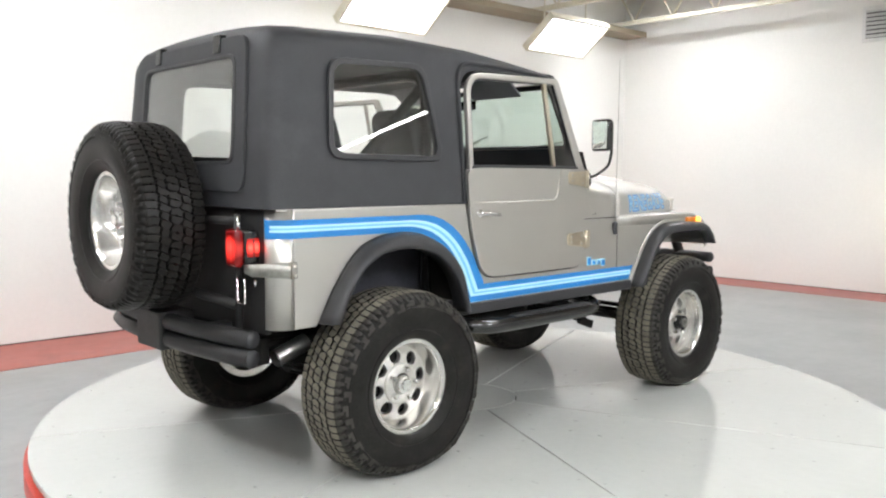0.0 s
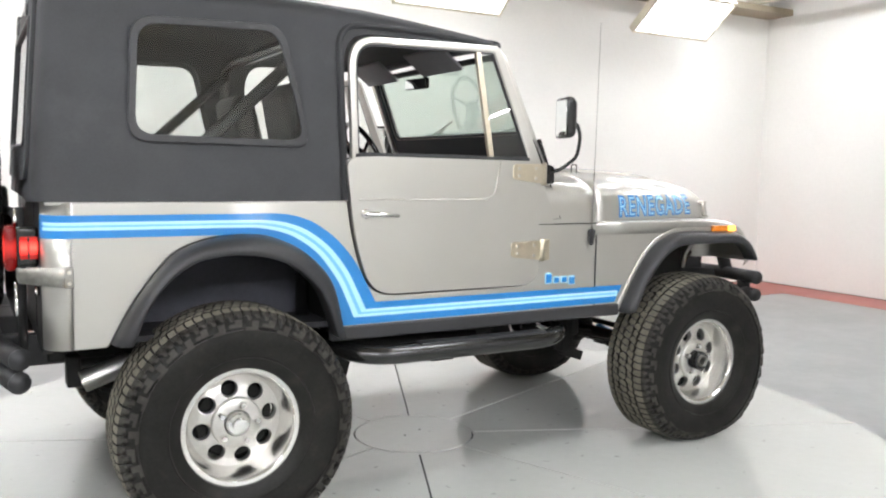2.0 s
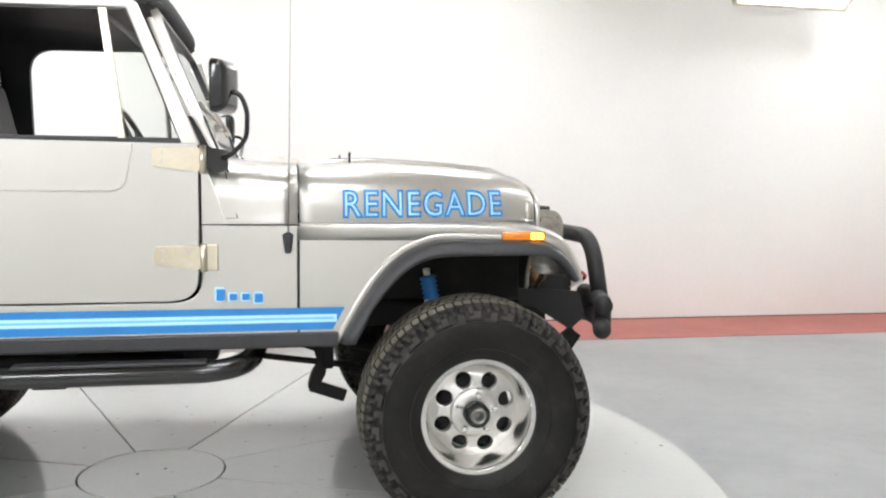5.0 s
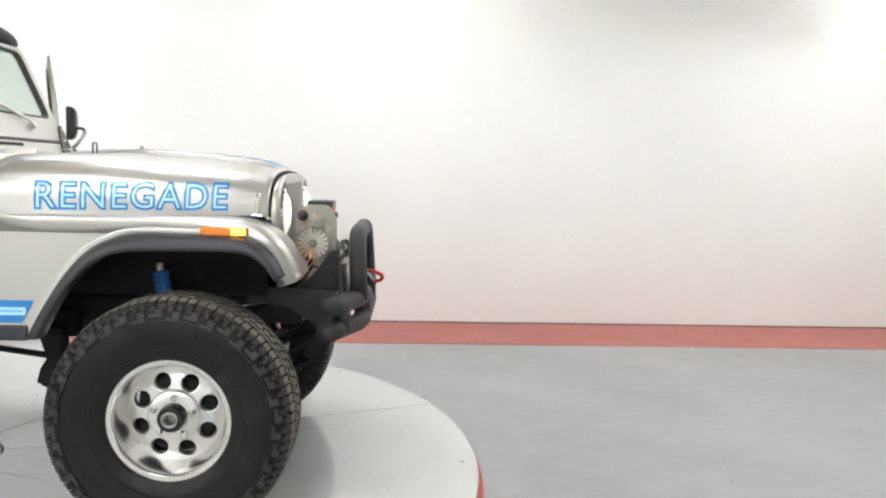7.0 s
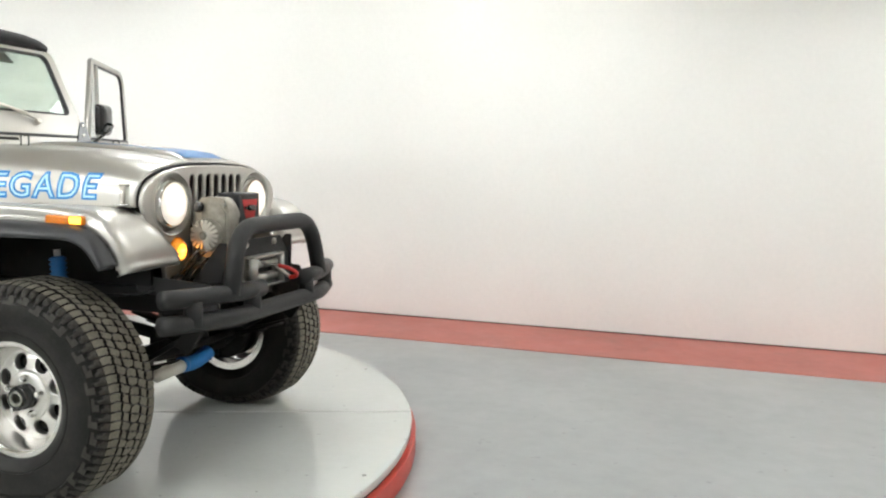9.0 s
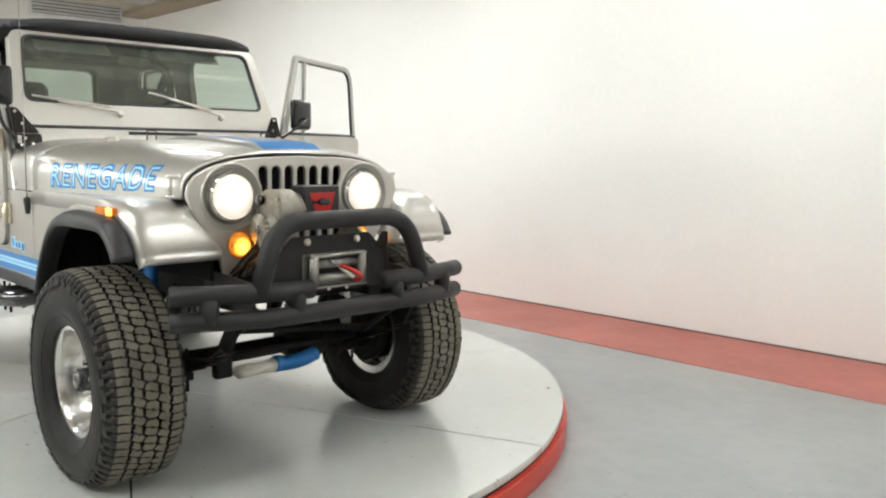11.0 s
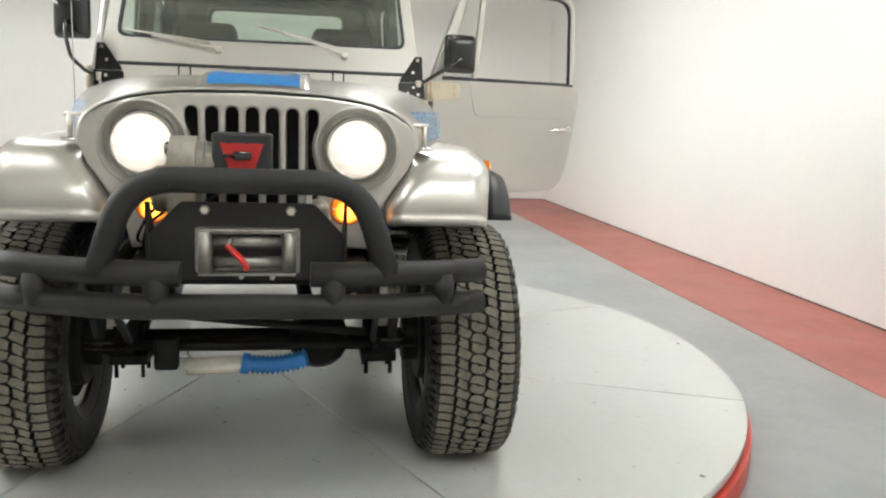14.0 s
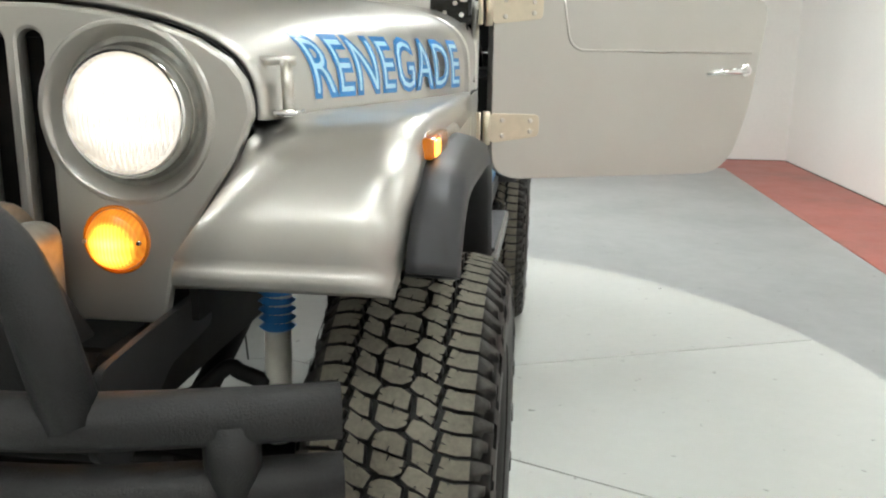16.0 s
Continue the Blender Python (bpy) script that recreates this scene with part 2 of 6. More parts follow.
# ---- building helpers ----
def part(name, bm, mat, parent, label=""):
    """Links a bmesh as one mesh object under a thing or a part."""
    bmesh.ops.recalc_face_normals(bm, faces=bm.faces[:])
    me = bpy.data.meshes.new(name)
    bm.to_mesh(me)
    bm.free()
    for m in (mat if isinstance(mat, (list, tuple)) else [mat]):
        me.materials.append(m)
    ob = new(name, me)
    ob.parent = parent
    if label:
        ob["label"] = label
    return ob


def thing(name, label, category, at=(0, 0, 0), group="", kind=""):
    return tagged(new(name), label, category, group, kind) if at == (0, 0, 0) else _placed(name, label, category, at, group, kind)


def _placed(name, label, category, at, group, kind):
    ob = tagged(new(name), label, category, group, kind)
    ob.location = at
    return ob


def single(name, bm, mat, label, category="", group="", kind=""):
    ob = part(name, bm, mat, None)
    return tagged(ob, label, category, group, kind)


def smooth(bm, angle=35):
    for f in bm.faces:
        f.smooth = True
    lim = radians(angle)
    for e in bm.edges:
        if len(e.link_faces) == 2 and e.calc_face_angle(0) > lim:
            e.smooth = False
    return bm


def moved(bm, m):
    bmesh.ops.transform(bm, matrix=m, verts=bm.verts[:])
    return bm


def joined(*bms):
    """One bmesh out of several."""
    out = bmesh.new()
    for b in bms:
        me = bpy.data.meshes.new("tmp")
        b.to_mesh(me)
        out.from_mesh(me)
        bpy.data.meshes.remove(me)
        b.free()
    return out


def box(x0, x1, y0, y1, z0, z1, bevel=0.0, seg=2):
    bm = bmesh.new()
    bmesh.ops.create_cube(bm, size=1)
    moved(bm, Matrix.Translation(((x0 + x1) / 2, (y0 + y1) / 2, (z0 + z1) / 2)) @ Matrix.Diagonal((abs(x1 - x0), abs(y1 - y0), abs(z1 - z0), 1)))
    if bevel:
        bmesh.ops.bevel(bm, geom=bm.edges[:], offset=bevel, segments=seg, affect="EDGES", profile=0.5)
        smooth(bm)
        for f in bm.faces:
            f.normal_update()
            if max(abs(c) for c in f.normal) > 0.9995:
                f.smooth = False
    return bm


def plate(outline, holes, a, b, axis="y", bevel=0.0):
    """A flat plate with holes: outline and holes in the two other axes, from a to b along the axis."""
    bm = bmesh.new()

    def ring(pts):
        vs = [bm.verts.new((p[0], p[1], 0)) for p in pts]
        return [bm.edges.new((vs[k], vs[(k + 1) % len(vs)])) for k in range(len(vs))]

    edges = ring(outline)
    for h in holes:
        edges += ring(h)
    bmesh.ops.triangle_fill(bm, use_beauty=True, use_dissolve=False, edges=edges)
    for f in bm.faces:
        f.normal_update()
        if f.normal.z < 0:
            f.normal_flip()
    ret = bmesh.ops.extrude_face_region(bm, geom=bm.faces[:])
    top = [v for v in ret["geom"] if isinstance(v, bmesh.types.BMVert)]
    for v in top:
        v.co.z = 1.0
    for v in bm.verts:
        u, w, k = v.co.x, v.co.y, a + (b - a) * v.co.z
        v.co = {"y": (u, k, w), "x": (k, u, w), "z": (u, w, k)}[axis]
    bmesh.ops.recalc_face_normals(bm, faces=bm.faces[:])
    if bevel:
        sharp = [e for e in bm.edges if len(e.link_faces) == 2 and e.calc_face_angle(0) > 0.9]
        bmesh.ops.bevel(bm, geom=sharp, offset=bevel, segments=2, affect="EDGES", profile=0.5, clamp_overlap=True)
    smooth(bm)
    k = {"x": 0, "y": 1, "z": 2}[axis]
    for f in bm.faces:      # the broad faces stay flat
        f.normal_update()
        if abs(f.normal[k]) > 0.9995:
            f.smooth = False
    return bm


def curve_points(pts, steps=6, closed=False):
    """A smooth line (Catmull-Rom) through the points given."""
    pts = [Vector(p) for p in pts]
    out = []
    n = len(pts)
    for k in range(n if closed else n - 1):
        if closed:
            p0, p1, p2, p3 = (pts[(k + j) % n] for j in (-1, 0, 1, 2))
        else:
            p1, p2 = pts[k], pts[k + 1]
            p0 = pts[k - 1] if k else p1 * 2 - p2
            p3 = pts[k + 2] if k + 2 < n else p2 * 2 - p1
        for s in range(steps):
            t = s / steps
            out.append(0.5 * (2 * p1 + (p2 - p0) * t + (2 * p0 - 5 * p1 + 4 * p2 - p3) * t * t + (3 * p1 - p0 - 3 * p2 + p3) * t ** 3))
    if not closed:
        out.append(pts[-1])
    return out


def bent(pts, r, seg=5):
    """A line with rounded corners of radius r."""
    pts = [Vector(p) for p in pts]
    out = [pts[0]]
    for a, b, c in zip(pts, pts[1:], pts[2:]):
        u, w = a - b, c - b
        ru, rw = min(r, u.length * 0.48), min(r, w.length * 0.48)
        p, q = b + u.normalized() * ru, b + w.normalized() * rw
        for k in range(seg + 1):
            t = k / seg
            out.append(p.lerp(b, t).lerp(b.lerp(q, t), t))
    out.append(pts[-1])
    return out


def rounded(pts, r, seg=4):
    """A closed 2D outline with rounded corners."""
    out = []
    n = len(pts)
    for k in range(n):
        a, b, c = (Vector((*pts[(k + j) % n][:2], 0)) for j in (-1, 0, 1))
        rr = r[k] if isinstance(r, (list, tuple)) else r
        u, w = a - b, c - b
        ru = min(rr, u.length * 0.48, w.length * 0.48)
        if ru < 1e-4:
            out.append((b.x, b.y))
            continue
        p, q = b + u.normalized() * ru, b + w.normalized() * ru
        for s in range(seg + 1):
            t = s / seg
            v = p.lerp(b, t).lerp(b.lerp(q, t), t)
            out.append((v.x, v.y))
    return out


def tube(path, r, seg=12, cap=True, closed=False, flat=1.0):
    """A round bar along a line; r may be one radius or one for each point."""
    bm = bmesh.new()
    pts = [Vector(p) for p in path]
    n = len(pts)
    rings = []
    up = None
    for k, p in enumerate(pts):
        a, b = (pts[k - 1] if k or closed else p), (pts[(k + 1) % n] if k < n - 1 or closed else p)
        d = (b - a).normalized()
        if up is None:
            up = d.orthogonal().normalized() if abs(d.z) > 0.9 else Vector((0, 0, 1))
        side = d.cross(up).normalized()
        up = side.cross(d).normalized()
        rr = r[k] if isinstance(r, (list, tuple)) else r
        rings.append([bm.verts.new(p + side * (math.cos(2 * math.pi * j / seg) * rr) + up * (math.sin(2 * math.pi * j / seg) * rr * flat)) for j in range(seg)])
    for k in range(n if closed else n - 1):
        a, b = rings[k], rings[(k + 1) % n]
        for j in range(seg):
            bm.faces.new((a[j], a[(j + 1) % seg], b[(j + 1) % seg], b[j]))
    if cap and not closed:
        bm.faces.new(rings[0])
        bm.faces.new(rings[-1])
    return smooth(bm, 50)


def lathe(profile, seg=48, axis="y", close=False):
    """Turns a profile of (radius, along) round an axis through the origin."""
    bm = bmesh.new()
    rings = []
    for r, a in profile:
        if r < 1e-5:
            rings.append([bm.verts.new((0, a, 0))])
        else:
            rings.append([bm.verts.new((r * math.cos(2 * math.pi * j / seg), a, r * math.sin(2 * math.pi * j / seg))) for j in range(seg)])
    pairs = list(zip(rings, rings[1:])) + ([(rings[-1], rings[0])] if close else [])
    for a, b in pairs:
        for j in range(seg):
            i = (j + 1) % seg
            if len(a) == 1 and len(b) == 1:
                continue
            if len(a) == 1:
                bm.faces.new((a[0], b[i], b[j]))
            elif len(b) == 1:
                bm.faces.new((a[j], a[i], b[0]))
            else:
                bm.faces.new((a[j], a[i], b[i], b[j]))
    turn = {"y": Matrix(), "x": pose(0, 0, 0, 0, 0, -90), "z": pose(0, 0, 0, 90, 0, 0)}[axis]
    return smooth(moved(bm, turn), 40)


def disc(r, y0, y1, seg=24, bevel=0.0, axis="y"):
    b = min(bevel, abs(y1 - y0) * 0.45, r * 0.4)
    s = 1 if y1 > y0 else -1
    if b:
        return lathe([(0, y0), (r - b, y0), (r, y0 + s * b), (r, y1 - s * b), (r - b, y1), (0, y1)], seg, axis)
    return lathe([(0, y0), (r, y0), (r, y1), (0, y1)], seg, axis)


def loft(sections, close_ends=False, closed=False):
    """A skin through sections of equally many points."""
    bm = bmesh.new()
    rows = [[bm.verts.new(p) for p in s] for s in sections]
    n = len(rows[0])
    for a, b in zip(rows, rows[1:]):
        for j in range(n if closed else n - 1):
            i = (j + 1) % n
            bm.faces.new((a[j], a[i], b[i], b[j]))
    if close_ends:
        bm.faces.new(rows[0])
        bm.faces.new(rows[-1])
    return smooth(bm, 40)


def thick(bm, t):
    """Gives a skin a thickness, inwards of its normals."""
    bmesh.ops.recalc_face_normals(bm, faces=bm.faces[:])
    bmesh.ops.solidify(bm, geom=bm.faces[:], thickness=t)
    return bm


def carved(bm, cutters):
    """The mesh less the cutters, worked out once."""
    def temp(b):
        me = bpy.data.meshes.new("tmp")
        bmesh.ops.recalc_face_normals(b, faces=b.faces[:])
        b.to_mesh(me)
        b.free()
        return new("tmp", me)
    base = temp(bm)
    others = [temp(c) for c in cutters]
    for o in others:
        mod = base.modifiers.new("cut", "BOOLEAN")
        mod.operation, mod.solver, mod.object = "DIFFERENCE", "EXACT", o
    me = bpy.data.meshes.new_from_object(base.evaluated_get(bpy.context.evaluated_depsgraph_get()))
    out = bmesh.new()
    out.from_mesh(me)
    for o in (base, *others):
        d = o.data
        bpy.data.objects.remove(o)
        bpy.data.meshes.remove(d)
    bpy.data.meshes.remove(me)
    return smooth(out, 35)


def bar(p, q, w, h, bevel=0.0):
    """A straight square bar from p to q."""
    p, q = Vector(p), Vector(q)
    bm = box(-w / 2, w / 2, -h / 2, h / 2, 0, (q - p).length, bevel)
    return moved(bm, Matrix.Translation(p) @ (q - p).to_track_quat("Z", "Y").to_matrix().to_4x4())


def mirrored(pts):
    return [(p[0], -p[1], p[2]) for p in pts]


# ---- the room ----
XW, XE, YS, YN, ZF, ZC, ZT = -9.25, 7.65, -7.0, 4.195, -0.15, 4.25, 3.48
single("floor", box(XW - 0.3, XE + 0.3, YS - 0.3, YN + 0.3, ZF - 0.2, ZF), FLOOR, "sealed grey concrete workshop floor with pale scuffs", "floor", kind="structure")
single("wall_north", box(XW - 0.3, XE + 0.3, YN, YN + 0.25, ZF, ZC), WALL, "smooth off-white painted studio wall", "wall", kind="structure")
single("wall_south", box(XW - 0.3, XE + 0.3, YS - 0.25, YS, ZF, ZC), WALL, "smooth off-white painted studio wall", "wall", kind="structure")
single("wall_east", box(XE, XE + 0.25, YS, YN, ZF, ZC), WALL, "smooth off-white painted end wall", "wall", kind="structure")
single("wall_west", box(XW - 0.25, XW, YS, YN, ZF, ZC), WALL, "smooth off-white painted end wall", "wall", kind="structure")
single("wall_joint_west", box(XW, XW + 0.003, -1.2925, -1.2875, ZF, ZC - 0.1), VENT, "thin upright joint in the end wall", "wall joint", kind="structure")

# ceiling: corrugated deck over open trusses
deck = bmesh.new()
n_rib = 120
for k in range(n_rib):
    x = XW + (XE - XW) * k / n_rib
    w = (XE - XW) / n_rib
    for (a, za), (b, zb) in (((x, ZC), (x + w * 0.5, ZC)), ((x + w * 0.5, ZC), (x + w * 0.6, ZC - 0.04)), ((x + w * 0.6, ZC - 0.04), (x + w * 0.9, ZC - 0.04)), ((x + w * 0.9, ZC - 0.04), (x + w, ZC))):
        deck.faces.new([deck.verts.new(p) for p in ((a, YS, za), (b, YS, zb), (b, YN, zb), (a, YN, za))])
bmesh.ops.remove_doubles(deck, verts=deck.verts[:], dist=1e-4)
deck = joined(deck, box(XW - 0.3, XE + 0.3, YS - 0.3, YN + 0.3, ZC + 0.02, ZC + 0.2))
single("ceiling", deck, CEIL, "tan corrugated steel roof deck", "ceiling", kind="structure")

# red painted margin along the walls
single("trim_north", box(XW, XE, 3.19, YN, ZF, ZF + 0.004), RED, "red painted margin along the wall on the concrete floor", "floor marking", kind="structure")
single("trim_east", box(XE - 0.66, XE, YS, 3.19, ZF, ZF + 0.004), RED, "red painted margin along the wall on the concrete floor", "floor marking", kind="structure")
single("trim_west", box(XW, XW + 0.95, YS, 3.19, ZF, ZF + 0.004), RED, "red painted margin along the wall on the concrete floor", "floor marking", kind="structure")
single("baseboard_north", box(XW, XE, YN - 0.012, YN, ZF + 0.004, ZF + 0.013), GRIME, "thin dark joint at the foot of the wall", "wall joint", kind="structure")
single("baseboard_east", box(XE - 0.012, XE, YS, YN - 0.012, ZF + 0.004, ZF + 0.012), GRIME, "thin dark joint at the foot of the wall", "wall joint", kind="structure")
single("baseboard_west", box(XW, XW + 0.012, YS, YN - 0.012, ZF + 0.004, ZF + 0.012), GRIME, "thin dark joint at the foot of the wall", "wall joint", kind="structure")


def roof_truss():
    """An open-web joist across the room."""
    t = thing("roof_truss", "cream painted open-web steel roof joist", "truss", group="roof trusses")
    part("top_chord", box(-0.04, 0.04, YS, YN, ZC - 0.12, ZC - 0.05), TRUSS, t)
    part("bottom_chord", box(-0.035, 0.035, YS, YN, ZC - 0.66, ZC - 0.60), TRUSS, t)
    z0, z1, y, up = ZC - 0.62, ZC - 0.09, YS + 0.1, True
    while y < YN - 0.35:
        part("web", tube([(0, y, z0 if up else z1), (0, y + 0.33, z1 if up else z0)], 0.014, 6), TRUSS, t)
        y, up = y + 0.33, not up
    return t


first_truss = roof_truss()
first_truss.location = (7.1, 0, 0)
for x in (5.3, 3.5, 1.7, -0.1, -1.9, -3.7, -5.5, -7.3, -8.9):
    copy_thing(first_truss, pose(x, 0, 0))
single("soffit_north", box(XW, XE - 0.001, 3.80, YN - 0.001, ZT, ZT + 0.08), CEIL, "pale painted ledge at the top of the wall", "soffit", kind="structure")


def wall_vent(m):
    v = thing("wall_vent", "grey steel louvred vent high on the wall", "vent", group="wall vents")
    part("frame", plate([(-0.72, -0.22), (0.72, -0.22), (0.72, 0.22), (-0.72, 0.22)], [[(-0.68, -0.18), (0.68, -0.18), (0.68, 0.18), (-0.68, 0.18)]], -0.03, 0.0), VENT, v)
    part("backing", box(-0.68, 0.68, -0.004, 0.0, -0.18, 0.18), DARK, v)
    for k in range(7):
        s = box(-0.68, 0.68, -0.028, 0.022, -0.003, 0.003)
        part("slat", moved(s, pose(0, -0.016, -0.155 + k * 0.052, -40)), VENT, v)
    v.matrix_basis = m
    return v


wall_vent(pose(XW, 3.10, 3.57, 0, 0, 90))
wall_vent(pose(XW, -0.19, 3.60, 0, 0, 90))
wall_vent(pose(XE, -0.14, 3.27, 0, 0, -90))


def studio_or_fill_panel(m, glow=WESTFILL, hl=0.62, hd=0.25):
    """A flat lamp in a shallow housing, hung from the roof on two rods; also built as added fill."""
    p = thing("studio_light", "lit flat white panel hung from the roof, studio light or added fill", "light panel", group="studio lights")
    part("housing", plate([(-hl, -hd), (hl, -hd), (hl, hd), (-hl, hd)], [[(-hl + 0.03, -hd + 0.03), (hl - 0.03, -hd + 0.03), (hl - 0.03, hd - 0.03), (-hl + 0.03, hd - 0.03)]], -0.012, 0.07, "z"), TRUSS, p)
    part("cover", box(-hl, hl, -hd, hd, 0.07, 0.085, 0.004), TRUSS, p)
    part("diffuser", box(-hl + 0.031, hl - 0.031, -hd + 0.031, hd - 0.031, 0.0, 0.006), glow, p, "bright lit diffuser")
    p.matrix_basis = m
    inv = m.inverted()
    for x in (-0.72 * hl, 0.72 * hl):
        a = m @ Vector((x, 0, 0.085))
        part("hanger", tube([inv @ a, inv @ Vector((a.x, a.y, ZC - 0.03))], 0.008, 6), TRUSS, p)
    return p


for x, y, z in ((5.44, 3.57, 3.20), (2.12, 3.22, 3.11)):
    studio_or_fill_panel(pose(x, y, z, -39), NORTHPANEL, 0.61, 0.305)
studio_or_fill_panel(pose(-1.1, 3.30, 3.42, -8), SOFTPANEL)
# added fill, out of view: brightens the north wall only
studio_or_fill_panel(pose(2.1, 3.40, 3.98, 38), WALLFILL)
for x, z in ((1.4, 3.75), (-2.14, 3.16), (-4.9, 3.16)):
    studio_or_fill_panel(pose(x, -5.9, z, 50), SOUTHPANEL, 1.10)
# two unseen panels added to lift the west end, no known lamps
for x, y in ((-4.4, 1.0), (-4.4, -2.4)):
    studio_or_fill_panel(pose(x, y, 3.9, 0, 0, 90))
# made-up overhead fill above the picture, lights table and walls
for x, y in ((0.7, 1.7), (-2.7, 1.3), (1.2, -2.0)):
    studio_or_fill_panel(pose(x, y, 3.95), ROOFFILL)
# unseen fill panels, added because the east floor came out too dark
for x, y, z in ((5.1, -0.2, 3.7), (6.2, 2.6, 3.95)):
    studio_or_fill_panel(pose(x, y, z, 0, 0, 90), EASTFILL)
# invented fill over the car's nose, for hood top and table
studio_or_fill_panel(pose(3.7, 1.0, 3.95), FRONTFILL)


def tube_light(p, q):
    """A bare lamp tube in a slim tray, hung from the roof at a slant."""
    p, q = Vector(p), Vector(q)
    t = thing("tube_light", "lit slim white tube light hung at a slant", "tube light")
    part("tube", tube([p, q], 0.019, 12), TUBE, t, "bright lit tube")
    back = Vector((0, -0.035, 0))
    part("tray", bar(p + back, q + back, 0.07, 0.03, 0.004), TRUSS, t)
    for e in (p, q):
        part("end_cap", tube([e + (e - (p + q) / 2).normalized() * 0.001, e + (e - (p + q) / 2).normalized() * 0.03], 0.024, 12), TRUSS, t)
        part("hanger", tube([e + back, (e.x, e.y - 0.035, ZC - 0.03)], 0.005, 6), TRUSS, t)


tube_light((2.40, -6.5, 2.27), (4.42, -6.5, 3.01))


def round_lamp(x, y, z):
    """A round lamp head on a stand with three legs, facing the car."""
    p = thing("round_studio_lamp", "lit round white studio lamp on a black stand", "studio lamp", (x, y, ZF))
    up = z - ZF
    part("shell", moved(lathe([(0.0, -0.17), (0.09, -0.165), (0.17, -0.11), (0.30, 0.0), (0.305, 0.012), (0.296, 0.012), (0.285, 0.0)], 40, "y"), Matrix.Translation((0, 0, up))), SATIN, p)
    part("diffuser", moved(lathe([(0.0, 0.022), (0.15, 0.017), (0.287, 0.002)], 40, "y"), Matrix.Translation((0, 0, up))), LAMPFACE, p, "bright lit round diffuser")
    part("pole", tube([(0, -0.14, 0.22), (0, -0.14, up + 0.02)], 0.014, 10), SATIN, p)
    for k in range(3):
        a = radians(30 + 120 * k)
        part("leg", tube([(0, -0.14, 0.42), (0.42 * math.cos(a) * 0.5, -0.14 + 0.42 * math.sin(a) * 0.5, 0.21), (0.42 * math.cos(a), -0.14 + 0.42 * math.sin(a), 0.009)], 0.009, 8), SATIN, p)
    return p


round_lamp(0.63, -6.55, 1.04)

# ---- the turntable ----
CX, CY, TR, NSEG = -0.072, -0.105, 2.450, 8
table = thing("turntable", "low round turntable of pale painted steel plates on a red base", "turntable", kind="structure")
ring_out = [(CX + 2.472 * math.cos(a), CY + 2.472 * math.sin(a)) for a in [2 * math.pi * k / 128 for k in range(128)]]
ring_in = [(CX + 2.415 * math.cos(a), CY + 2.415 * math.sin(a)) for a in [2 * math.pi * k / 128 for k in range(128)]]
part("skirt", plate(ring_out, [ring_in], ZF, -0.050, "z", 0.004), SKIRT, table, "red painted base ring")
part("core", moved(disc(2.440, ZF, -0.014, 128, 0, "z"), Matrix.Translation((CX, CY, 0))), DARK, table, "black gap under the plates")


def sector(a0, a1, r0, r1, gap=0.0042):
    """One steel plate of the table, a slice of a ring."""
    pts = []
    for r, rng in ((r1, range(0, 17)), (r0, range(16, -1, -1))):
        da = gap / r
        for k in rng:
            a = a0 + da + (a1 - a0 - 2 * da) * k / 16
            pts.append((r * math.cos(a), r * math.sin(a)))
    return pts


slice_bm = plate(sector(0, math.pi / 4, 0.310, TR), [[(2.385 * math.cos(math.pi / 8) + 0.012 * math.cos(a), 2.385 * math.sin(math.pi / 8) + 0.012 * math.sin(a)) for a in [2 * math.pi * j / 8 for j in range(8)]]], -0.034, 0.0, "z", 0.0012)
first_plate = part("plate", slice_bm, PLATE, table)
first_plate.matrix_basis = pose(CX, CY, 0, 0, 0, 22.4)
for k in range(1, NSEG):
    ob = new("plate", first_plate.data)
    ob.parent = table
    ob.matrix_basis = pose(CX, CY, 0, 0, 0, 22.4 + 45 * k)
hub = part("centre_plate", plate([(0.301 * math.cos(2 * math.pi * j / 64), 0.301 * math.sin(2 * math.pi * j / 64)) for j in range(64)], [], -0.034, 0.0005, "z", 0.001), PLATE, table)
hub.location = (CX, CY, 0)
for x, y in ((0.05, 0.03), (-0.06, -0.02)):
    part("bolt", moved(disc(0.006, 0.0006, 0.002, 8, 0, "z"), Matrix.Translation((CX + x, CY + y, 0))), DARK, table)


# ---- the off-road vehicle ----
SIDE = 0.765               # half width of the tub
BELT = 1.228               # top of the tub
WX, HUBZ, TYR = 1.190, 0.404, 0.444
car = thing("off_road_vehicle", "lifted silver off-road vehicle with black hardtop and blue stripes", "car")


def lerp_table(table, x):
    for (a, u), (b, w) in zip(table, table[1:]):
        if x <= b:
            t = max(0.0, min(1.0, (x - a) / (b - a)))
            return u + (w - u) * t
    return table[-1][1]


